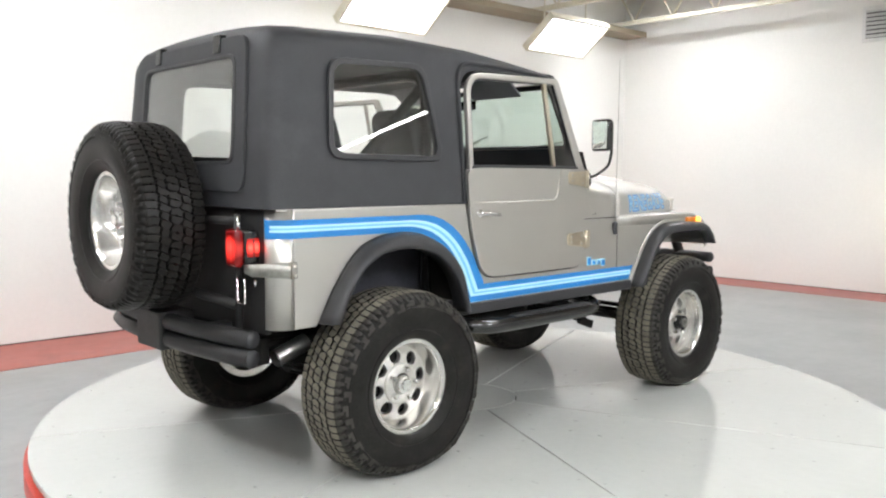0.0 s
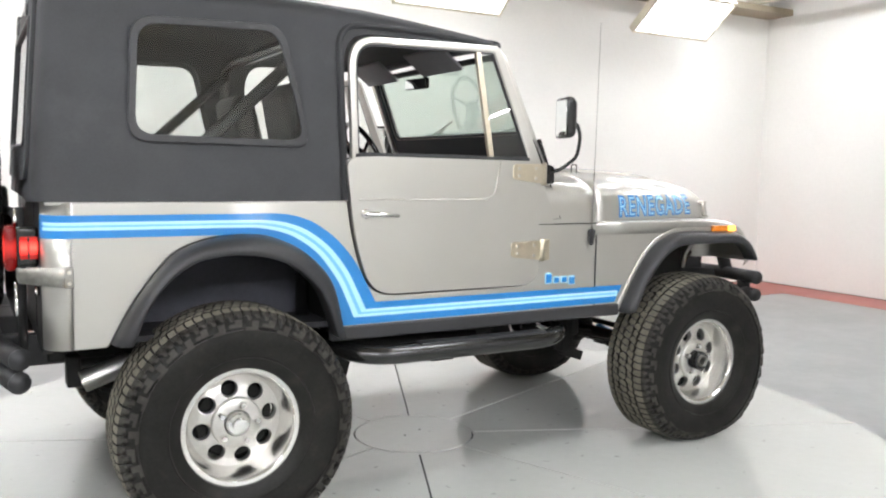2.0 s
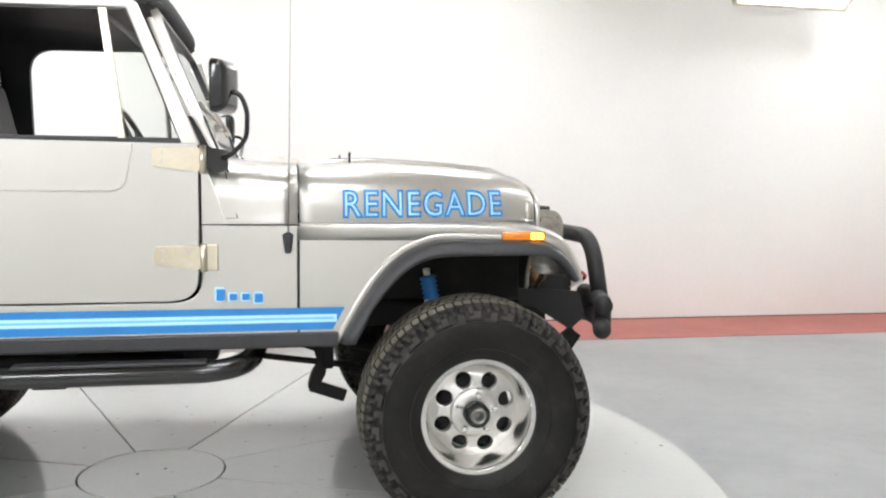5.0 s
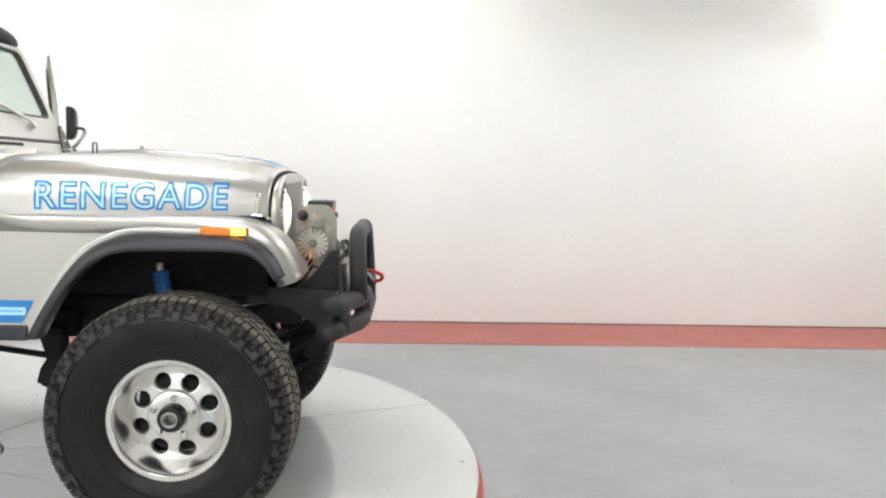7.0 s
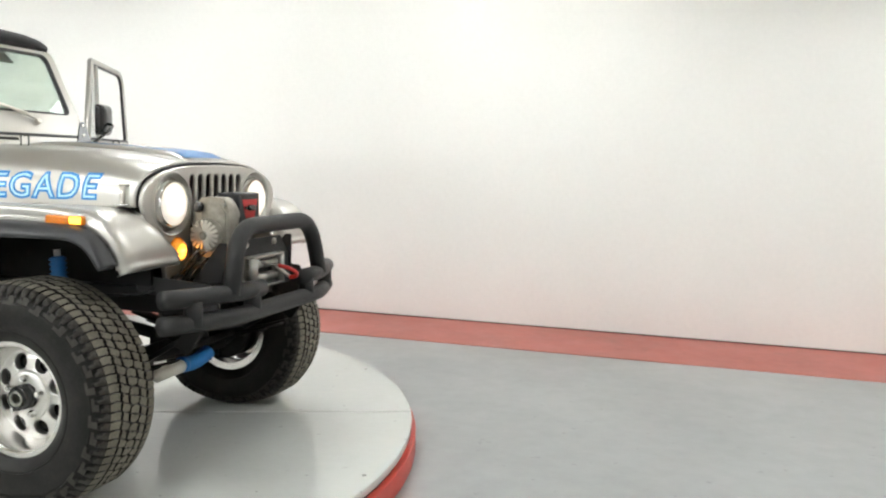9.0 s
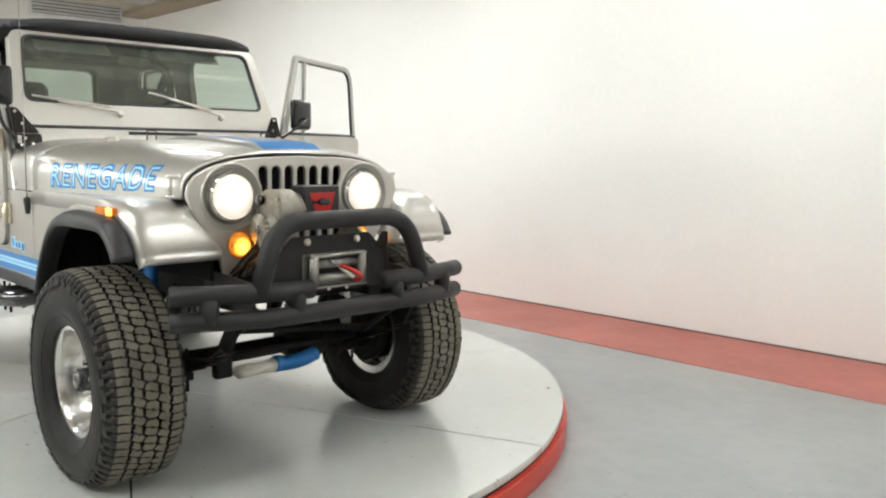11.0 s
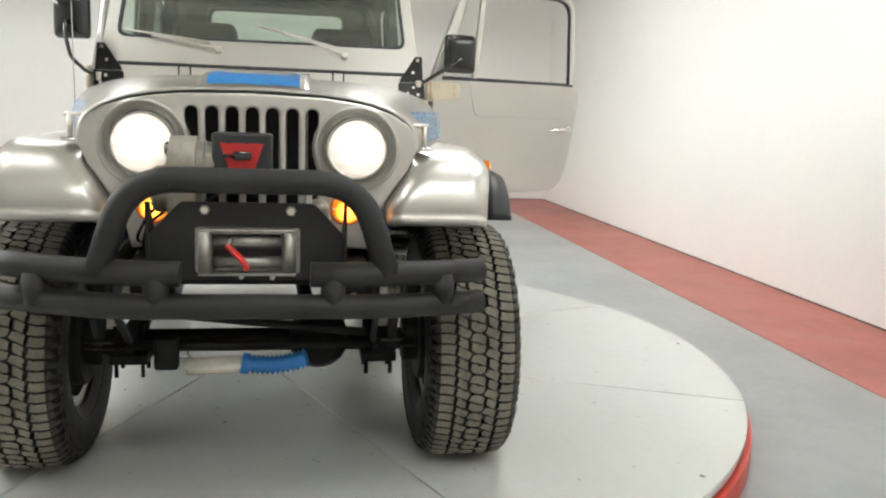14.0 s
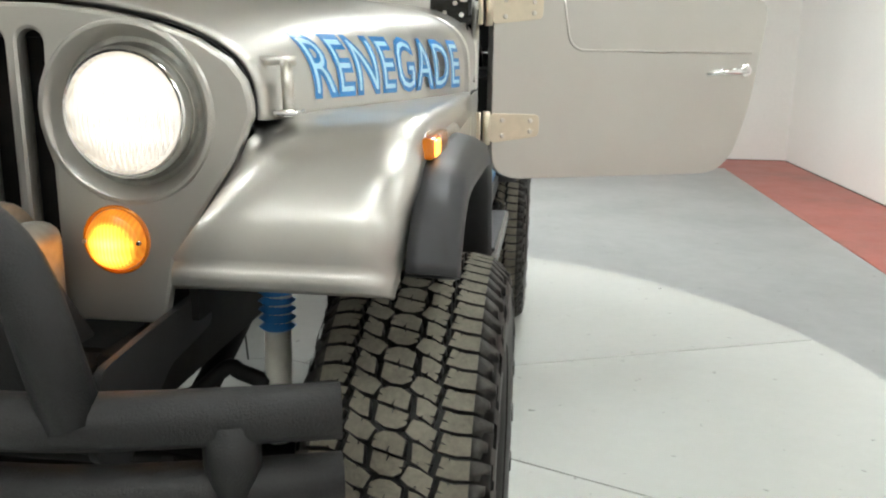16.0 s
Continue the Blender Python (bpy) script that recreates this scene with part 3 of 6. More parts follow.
# -- wheels --
def tyre_mesh():
    """Carcass with rounded sidewalls and a tread of staggered blocks; axis along y."""
    prof = [(0.216, -0.105), (0.224, -0.128), (0.252, -0.145), (0.298, -0.157), (0.340, -0.159), (0.386, -0.152), (0.408, -0.138), (0.419, -0.118), (0.424, -0.06),
            (0.424, 0.06), (0.419, 0.118), (0.408, 0.138), (0.386, 0.152), (0.340, 0.159), (0.298, 0.157), (0.252, 0.145), (0.224, 0.128), (0.216, 0.105)]
    bm = lathe(prof, 96, "y")
    rnd = random.Random(7)

    def place(a, y, r):
        return bm.verts.new((r * math.cos(a), y, r * math.sin(a)))

    def block(pts, r0, r1, mat_top=1, shrink=0.93):
        """pts: (angle, across) round the block."""
        ca, cy = sum(p[0] for p in pts) / len(pts), sum(p[1] for p in pts) / len(pts)
        low = [place(a, y, r0(y)) for a, y in pts]
        top = [place(ca + (a - ca) * shrink, cy + (y - cy) * shrink, r1(y)) for a, y in pts]
        f = bm.faces.new(top)
        f.material_index = mat_top
        for j in range(len(pts)):
            i = (j + 1) % len(pts)
            bm.faces.new((low[j], low[i], top[i], top[j]))

    n = 80
    step = 2 * math.pi / n

    def low(y):
        return 0.414

    def crown(y):
        return TYR - 0.10 * max(0.0, abs(y) - 0.05) ** 2 * 6

    # a pair of pitches, (across, along): the centre pair cut by a slanted slit, then one block of each rib
    def turned(p):
        return [(-v, 2 - a) for v, a in p]

    def notched(p, q, f, deep):
        """A short sipe cut into the edge from p to q, pointing to the left of it."""
        d = Vector(((q[0] - p[0]) * 0.449, q[1] - p[1]))
        nrm = Vector((-d.y, d.x)).normalized() * deep
        w = 0.0016 / max(0.004, d.length)
        at = [(p[0] + (q[0] - p[0]) * g, p[1] + (q[1] - p[1]) * g) for g in (f - w, f, f + w)]
        return [at[0], (at[1][0] + nrm.x / 0.449, at[1][1] + nrm.y), at[2]]

    # the centre pair makes a long hexagon, the ribs beside it are slanted and nose into its gaps
    top_half = [(-0.212, 1.26), (-0.190, 1.78), (-0.080, 1.97), (0.075, 1.92), (0.214, 1.62), (0.192, 0.86)]
    pieces = [(top_half, {0: (0.6, 0.007), 5: (0.5, 0.010)}, 0), (turned(top_half), {0: (0.6, 0.007), 5: (0.5, 0.010)}, 0)]
    for k in range(2):
        j = 0.012 * (k * 2 - 1)
        mid = [(0.264 + j, k + 0.56), (0.400, k + 0.44), (0.560 - j, k + 0.10), (0.505 - j, k - 0.74), (0.400, k - 0.50), (0.272 + j, k - 0.28)]
        if k == 0:
            mid.append((0.165, 0.0))
        edge = [(0.640, k + 0.04), (0.800, k - 0.09), (0.985, k - 0.06), (0.985, k - 0.92), (0.790, k - 0.95), (0.575, k - 0.80)]
        for p, cuts, kind in ((mid, {2: (0.55, 0.009), 4: (0.4, 0.006)}, 0), (edge, {5: (0.45, 0.011), 0: (0.6, 0.005)}, 1)):
            pieces += [(p, cuts, kind), (turned(p), cuts, kind)]
    for m in range(n // 2):
        for shape, cuts, kind in pieces:
            jig = rnd.uniform(-0.015, 0.015)
            pts = [((2 * m + a + jig) * step, v * 0.127) for v, a in shape]
            ring = []
            for i, p in enumerate(pts):
                q = pts[(i + 1) % len(pts)]
                ring.append(p)
                if i in cuts:
                    x = notched(p, q, *cuts[i])
                    mid_a, mid_y = sum(c[0] for c in pts) / len(pts), sum(c[1] for c in pts) / len(pts)
                    near = abs(x[1][0] - mid_a) * 0.449 + abs(x[1][1] - mid_y) < abs(x[0][0] - mid_a) * 0.449 + abs(x[0][1] - mid_y) + 0.004
                    ring += x if near else [x[0], (2 * (x[0][0] + x[2][0]) / 2 - x[1][0], (x[0][1] + x[2][1]) - x[1][1]), x[2]]
            block(ring, low, crown if not kind else (lambda y: crown(0.078) - 0.20 * max(0.0, abs(y) - 0.085)), 1, 0.945)
            if kind:
                sgn = 1 if pts[0][1] > 0 else -1
                lo, hi = min(p[0] for p in pts if abs(p[1]) > 0.12), max(p[0] for p in pts if abs(p[1]) > 0.12)
                ext = 0.153 if shape[0][1] % 2 < 1 else 0.146
                lugs = [(lo, sgn * 0.1235), (hi, sgn * 0.1235), (hi, sgn * 0.137), (lo + (hi - lo) * 0.62, sgn * 0.140), (lo + (hi - lo) * 0.58, sgn * ext), (lo + (hi - lo) * 0.08, sgn * ext), (lo, sgn * 0.137)]
                block(lugs, lambda y: 0.392, lambda y: 0.4345 - 1.0 * max(0.0, abs(y) - 0.124), 2, 0.98)
    # raised bands and blocks on the sidewall
    for s in (-1, 1):
        for r, w in ((0.375, 0.004), (0.270, 0.004)):
            ys = s * (0.1565 if r > 0.3 else 0.150)
            bm2 = lathe([(r - w, ys - s * 0.003), (r - w * 0.5, ys + s * 0.0018), (r + w * 0.5, ys + s * 0.0018), (r + w, ys - s * 0.003)], 72, "y")
            me = bpy.data.meshes.new("tmp")
            bm2.to_mesh(me)
            bm.from_mesh(me)
            bm2.free()
            bpy.data.meshes.remove(me)
        for j in range(0, n, 2):
            a0 = (j + 0.3) * step
            ra, rb = (0.404, 0.374) if j % 4 else (0.410, 0.388)
            q = [(a0, ra), (a0 + 0.80 * step, ra), (a0 + 0.80 * step, rb + 0.008), (a0 + 1.55 * step, rb + 0.008), (a0 + 1.55 * step, rb - 0.004), (a0, rb - 0.004)]
            bm.faces.new([bm.verts.new((rr * math.cos(aa), s * (0.1475 + (0.408 - rr) * 0.22 + 0.0060), rr * math.sin(aa))) for aa, rr in q]).material_index = 2
        for base in (0.3, 3.4):
            for j in range(9):
                a0 = base + j * 0.10
                q = []
                for aa, rr in ((a0, 0.318), (a0 + 0.06, 0.318), (a0 + 0.06, 0.346), (a0, 0.346)):
                    q.append(bm.verts.new((rr * math.cos(aa), s * 0.1618, rr * math.sin(aa))))
                bm.faces.new(q)
    for v in bm.verts:      # the tyre stands flat on the table
        if v.co.z < -0.33:
            v.co.z = max(-HUBZ + 0.0015, -0.33 + (v.co.z + 0.33) * (HUBZ - 0.330) / (TYR - 0.336))
    smooth(bm, 38)
    for f in bm.faces:
        if f.material_index == 1:
            f.smooth = False
    return bm


def rim_meshes():
    """Barrel with a rolled lip, face with eight round holes, centre boss. Outside is towards -y."""
    lip = -0.112
    barrel = lathe([(0.196, 0.112), (0.232, 0.118), (0.240, 0.112), (0.232, 0.105), (0.206, 0.085), (0.188, 0.03), (0.176, -0.008), (0.184, -0.020), (0.197, -0.060), (0.204, -0.098), (0.209, lip + 0.001), (0.214, lip - 0.005),
                    (0.234, lip - 0.006), (0.240, lip + 0.002), (0.238, lip + 0.014), (0.225, lip + 0.016), (0.210, -0.05), (0.192, -0.010), (0.192, 0.03)], 72, "y", True)
    outer = [(0.186 * math.cos(2 * math.pi * j / 64), 0.186 * math.sin(2 * math.pi * j / 64)) for j in range(64)]
    holes = []
    for k in range(8):
        a = 2 * math.pi * (k + 0.5) / 8
        holes.append([(0.137 * math.cos(a) + 0.0325 * math.cos(b), 0.137 * math.sin(a) + 0.0325 * math.sin(b)) for b in [2 * math.pi * j / 20 for j in range(20)]])
    holes.append([(0.050 * math.cos(2 * math.pi * j / 24), 0.050 * math.sin(2 * math.pi * j / 24)) for j in range(24)])
    face = plate(outer, holes, -0.028, 0.002, "y", 0.004)
    for v in face.verts:    # slightly dished
        r = math.hypot(v.co.x, v.co.z)
        v.co.y -= 0.034 * (1 - min(1.0, r / 0.186)) - 0.010 * max(0.0, (r - 0.15) / 0.04)
    boss = lathe([(0.104, -0.038), (0.099, -0.052), (0.094, -0.056), (0.053, -0.056), (0.048, -0.046)], 40, "y")
    for b in (barrel, face, boss):
        moved(b, Matrix.Diagonal((0.955, 1, 0.955, 1)))
    return barrel, face, boss


def wheel(front):
    w = new("wheel")
    w.parent = car
    part("tyre", tyre_mesh(), [RUBBER, TREAD, SHOULDER], w, "black all-terrain tyre with dusty tread blocks")
    barrel, face, boss = rim_meshes()
    part("rim", barrel, ALLOY, w, "polished aluminium rim")
    part("rim_face", face, CASTALLOY, w, "polished face with eight round holes")
    part("boss", boss, CASTALLOY, w)
    part("brake_drum", disc(0.150, 0.0, 0.075, 32, 0.01), CHASSIS, w)
    for k in range(5):
        a = 2 * math.pi * k / 5 + 0.3
        nut = lathe([(0.0140, -0.050), (0.0140, -0.078), (0.010, -0.086), (0, -0.088)], 6, "y")
        part("lug_nut", moved(nut, Matrix.Translation((0.072 * math.cos(a), 0, 0.072 * math.sin(a)))), CHROME, w)
    if front:
        part("locking_hub", lathe([(0.048, -0.04), (0.048, -0.098), (0.043, -0.104), (0.036, -0.104), (0.034, -0.07)], 28, "y"), GLOSSBLACK, w, "black open hub")
        part("hub_ring", lathe([(0.030, -0.05), (0.030, -0.110), (0.024, -0.112), (0.020, -0.108), (0.020, -0.06), (0, -0.06)], 24, "y"), ZINC, w)
    else:
        part("hub_cap", lathe([(0.044, -0.04), (0.044, -0.066), (0.038, -0.078), (0.026, -0.082), (0.024, -0.094), (0, -0.096)], 32, "y"), CHROME, w, "chrome hub cap")
    return w


TY = 0.752
rear = wheel(False)
front = wheel(True)


def level(w, spin):
    """Turns all but the flat-standing tyre of a wheel."""
    for c in w.children:
        if not c.name.startswith("tyre"):
            c.matrix_basis = pose(0, 0, 0, 0, spin, 0)


rear.matrix_basis = pose(-WX, -TY, HUBZ)
front.matrix_basis = pose(WX + 0.019, 0.02 - TY, HUBZ)
level(rear, 12)
level(front, 3)
copy_thing(rear, pose(-WX, TY - 0.045, HUBZ, 0, 0, 180))
copy_thing(front, pose(WX + 0.019, TY - 0.02, HUBZ, 0, 0, 180))
spare = copy_thing(rear, pose(-2.09, 0.02, 1.165, 0, 0, -90))
for c in spare.children:
    if c.name.startswith("tyre"):
        c.data = c.data.copy()
        c.data.materials.clear()
        for m in (RUBBER, SPARETREAD, RUBBER):
            c.data.materials.append(m)

# -- tub --
rear_arch = curve_points([(-1.622, 0.735, 0), (-1.537, 0.888, 0), (-1.419, 1.034, 0), (-1.319, 1.086, 0), (-1.216, 1.107, 0), (-1.131, 1.110, 0), (-1.044, 1.098, 0), (-0.932, 1.048, 0), (-0.839, 0.967, 0), (-0.791, 0.880, 0), (-0.752, 0.700, 0)], 4)
rear_in = curve_points([(-1.560, 0.735, 0), (-1.505, 0.862, 0), (-1.430, 0.960, 0), (-1.340, 1.019, 0), (-1.265, 1.035, 0), (-1.190, 1.040, 0), (-1.090, 1.030, 0), (-0.985, 0.993, 0), (-0.895, 0.920, 0), (-0.845, 0.842, 0), (-0.796, 0.700, 0)], 4)
front_arch = curve_points([(0.690, 0.687, 0), (0.757, 0.809, 0), (0.836, 0.930, 0), (0.915, 1.010, 0), (1.010, 1.056, 0), (1.094, 1.070, 0), (1.254, 1.068, 0), (1.447, 1.062, 0), (1.520, 1.034, 0), (1.572, 0.985, 0), (1.608, 0.922, 0)], 4)
front_in = curve_points([(0.748, 0.690, 0), (0.810, 0.814, 0), (0.870, 0.893, 0), (0.930, 0.955, 0), (1.000, 0.993, 0), (1.080, 1.008, 0), (1.254, 1.011, 0), (1.440, 1.010, 0), (1.508, 0.988, 0), (1.552, 0.948, 0), (1.580, 0.908, 0)], 4)
door_cut = [(0.205, 1.372), (0.207, 1.0)] + [(p.x, p.y) for p in bent([(0.207, 1.0, 0), (0.200, 0.845, 0), (0.0, 0.838, 0)], 0.13, 6)[1:-1]] + [
    (p.x, p.y) for p in bent([(0.0, 0.838, 0), (-0.635, 0.842, 0), (-0.705, 1.05, 0), (-0.735, BELT, 0)], 0.13, 6)[1:-1]] + [(-0.735, BELT)]
tub_outline = [(-1.74, 0.722), (-1.632, 0.722)] + [(p.x, p.y) for p in rear_arch] + [(-0.742, 0.686), (0.541, 0.686), (0.541, 1.120), (0.30, 1.120)] + door_cut + [(-1.74, BELT)]
for s in (-1, 1):
    part("body_side", plate(tub_outline, [], s * (SIDE - 0.022), s * SIDE, "y", 0.006), SILVER, car, "silver painted body side")
    # rounded rear corner
    arc = [(-1.741 - 0.09 * math.sin(a), s * (SIDE - 0.09 + 0.09 * math.cos(a))) for a in [math.pi / 2 * k / 8 for k in range(9)]]
    corner = loft([[(x, y, 0.722) for x, y in arc], [(x, y, BELT) for x, y in arc]])
    part("corner_panel", thick(corner, 0.02), SILVER, car)
    # rocker below the stripe
    part("rocker", box(-0.80, 0.69, s * (SIDE - 0.03), s * (SIDE + 0.012), 0.672, 0.728, 0.008), FLAREBLACK, car, "black rocker strip")
rear_panel = plate([(-0.68, 0.70), (0.68, 0.70), (0.68, BELT), (-0.68, BELT)], [], -1.832, -1.80, "x", 0.004)
part("rear_panel", rear_panel, SATIN, car, "black rear panel and tailgate")
for y in (-0.45, 0.45):
    part("tailgate_gap", box(-1.8345, -1.831, y - 0.004, y + 0.004, 0.76, BELT), DARK, car)
part("belt_rail", box(-1.82, -0.74, -SIDE + 0.03, -SIDE + 0.005, BELT - 0.006, BELT + 0.002), SILVER, car)


def flare(outer, inner, s, w=1.0):
    """A moulded wheel-arch flare between two curves."""
    rows = []
    for o, i in zip(outer, inner):
        m = o.lerp(i, 0.35)
        rows.append([(o.x, s * (SIDE - 0.004), o.y), (o.lerp(i, 0.02).x, s * (SIDE + 0.018 * w), o.lerp(i, 0.02).y), (o.lerp(i, 0.12).x, s * (SIDE + 0.052 * w), o.lerp(i, 0.12).y), (m.x, s * (SIDE + 0.084 * w), m.y),
                     (o.lerp(i, 0.75).x, s * (SIDE + 0.095 * w), o.lerp(i, 0.75).y), (i.x, s * (SIDE + 0.094 * w), i.y), (o.lerp(i, 1.04).x, s * (SIDE + 0.080 * w), o.lerp(i, 1.04).y), (i.x, s * (SIDE - 0.01), i.y)])
    return thick(loft(rows), 0.006)


for s in (-1, 1):
    part("flare", flare(rear_arch, rear_in, s, 0.9), FLAREBLACK, car, "black wheel-arch flare")
    part("flare", flare(front_arch, front_in, s, 0.74), FLAREBLACK, car, "black wheel-arch flare")

def arch_lip(curve, s):
    """The pressed lip of the sheet metal just outside a flare."""
    rows = []
    for k, p in enumerate(curve):
        d = curve[min(k + 1, len(curve) - 1)] - curve[max(k - 1, 0)]
        n = Vector((-d.y, d.x, 0)).normalized()
        rows.append([((p + n * o).x, s * (SIDE + y), (p + n * o).y) for o, y in ((-0.004, 0.002), (0.004, 0.0035), (0.014, 0.0035), (0.018, 0.002), (0.020, -0.002))])
    return loft(rows)


for s in (-1, 1):
    part("arch_lip", arch_lip([p for p in front_arch if p.x < 1.32], s), SILVER, car)

# -- hood and cowl --
HOODB = 1.130


def hood_w(x):
    return lerp_table([(0.20, 0.760), (0.545, 0.757), (0.72, 0.732), (1.0, 0.660), (1.36, 0.566), (1.50, 0.530), (1.56, 0.52)], x)


def hood_top(x):
    return lerp_table([(0.20, 1.371), (0.50, 1.351), (0.9, 1.359), (1.2, 1.345), (1.40, 1.328), (1.50, 1.308), (1.535, 1.290), (1.56, 1.27)], x)


def hood_n(x):
    return lerp_table([(0.20, 5.0), (0.55, 4.2), (1.2, 3.0), (1.56, 2.6)], x)


def hood_y(x, z):
    """Half width of the hood at a height."""
    t = min(0.999, max(0.0, (z - HOODB) / (hood_top(x) - HOODB)))
    return hood_w(x) * (1 - t ** hood_n(x)) ** (1 / hood_n(x))


def hood_section(x, zb=HOODB):
    pts = []
    m = 40
    for k in range(m + 1):
        a = math.pi * k / m
        e = 2 / hood_n(x)
        c, sn = math.cos(a), math.sin(a)
        pts.append((x, -hood_w(x) * math.copysign(abs(c) ** e, c), HOODB + (hood_top(x) - HOODB) * sn ** e))
    return [(x, pts[0][1], zb)] + pts + [(x, pts[-1][1], zb)]


xs = [0.549, 0.6, 0.7, 0.8, 0.9, 1.0, 1.1, 1.2, 1.3, 1.4, 1.44, 1.47, 1.485, 1.495]


def lip_section(x, inset, down):
    return [(x, p[1] * (1 - inset), HOODB + (p[2] - HOODB) * (1 - down)) for p in hood_section(1.495, 1.118)]


part("hood", thick(loft([hood_section(x, 1.118) for x in xs] + [lip_section(1.503, 0.006, 0.02), lip_section(1.508, 0.018, 0.06)]), 0.012), SILVER, car, "silver painted hood with rounded shoulders")
xs = [0.205, 0.26, 0.34, 0.42, 0.48, 0.542]
part("cowl", thick(loft([hood_section(x, 1.05) for x in xs]), 0.012), SILVER, car)


def hood_pad(x0, x1, w0, w1, rise):
    rows = []
    for k in range(13):
        t = k / 12
        x, w = x0 + (x1 - x0) * t, w0 + (w1 - w0) * t
        h = rise * min(1.0, t * 5, (1 - t) * 11)
        row = []
        for u in (-1.0, -0.97, -0.9, -0.6, -0.2, 0.2, 0.6, 0.9, 0.97, 1.0):
            y = u * w
            zz = HOODB + (hood_top(x) - HOODB) * (1 - (abs(y) / hood_w(x)) ** hood_n(x)) ** (1 / hood_n(x))
            row.append((x, y, zz + 0.001 + h * (0.0 if abs(u) > 0.99 else 0.6 if abs(u) > 0.95 else 1.0)))
        rows.append(row)
    return loft(rows)


part("hood_bulge", hood_pad(0.58, 1.488, 0.20, 0.176, 0.016), SILVER, car, "raised centre panel of the hood")
decal = hood_pad(0.70, 1.476, 0.156, 0.144, 0.0)
for v in decal.verts:
    v.co.z += 0.0016 + 0.016 * min(1.0, (1.488 - v.co.x) * 11 / 0.908)
part("hood_decal", decal, BLUE, car, "blue hood decal")
inset = hood_pad(0.76, 1.27, 0.120, 0.108, 0.0)
for v in inset.verts:
    v.co.z += 0.0186
part("hood_decal_inset", inset, SILVER, car)

# -- grille --
left_half = [(0.0, hood_top(1.53) - 0.004)] + [(hood_y(1.53, z) - 0.003, z - 0.003) for z in (1.286, 1.276, 1.26, 1.24, 1.21, 1.18, 1.15, 1.13)] + [(0.494, 1.06), (0.440, 0.98), (0.390, 0.90), (0.370, 0.80)]
outline = left_half + [(-y, z) for y, z in reversed(left_half[1:])]
holes = []
for k in range(7):
    y = (k - 3) * 0.0615
    zt, zb = 1.245, 0.865
    hw = 0.0195
    holes.append([(y - hw, zb), (y + hw, zb)] + [(y + hw * math.cos(math.pi * j / 8), zt - hw + hw * math.sin(math.pi * j / 8)) for j in range(9)])
HLY, HLZ = 0.328, 1.126
for s in (-1, 1):
    holes.append([(s * HLY + 0.127 * math.cos(2 * math.pi * j / 40), HLZ + 0.127 * math.sin(2 * math.pi * j / 40)) for j in range(40)])
slot_cut = list(holes[:7])
for k in (0, 6):          # the outer slots give way to the headlights
    c = -HLY if k == 0 else HLY
    pts = []
    for y, z in [(holes[k][0][0], 0.865), (holes[k][1][0], 0.865)] + [(holes[k][1][0], 0.865 + 0.36 * j / 12) for j in range(1, 12)] + holes[k][2:] + [(holes[k][0][0], 1.225 - 0.36 * j / 12) for j in range(1, 12)]:
        d = math.hypot(y - c, z - HLZ)
        if d < 0.143:
            y = c + math.copysign(math.sqrt(max(0.0, 0.143 ** 2 - (z - HLZ) ** 2)), -c)
        pts.append((y, z))
    slot_cut[k] = pts
part("grille", plate(outline, slot_cut + holes[7:], 1.514, 1.536, "x", 0.007), SILVER, car, "silver grille panel with seven upright slots")
part("hood_gap", loft([lip_section(1.49, 0.030, 0.085), lip_section(1.516, 0.030, 0.085)]), DARK, car)
part("radiator", box(1.38, 1.42, -0.27, 0.27, 0.84, 1.25), CHASSIS, car)
part("radiator_shroud", plate([(-0.30, 0.82), (0.30, 0.82), (0.30, 1.262), (-0.30, 1.262)], [[(-0.255, 0.87), (0.255, 0.87), (0.255, 1.235), (-0.255, 1.235)]], 1.42, 1.50, "x"), CHASSIS, car)
for k in range(8):
    part("radiator_tube", box(1.42, 1.425, -0.24 + k * 0.068, -0.235 + k * 0.068, 0.86, 1.24), ZINC, car)
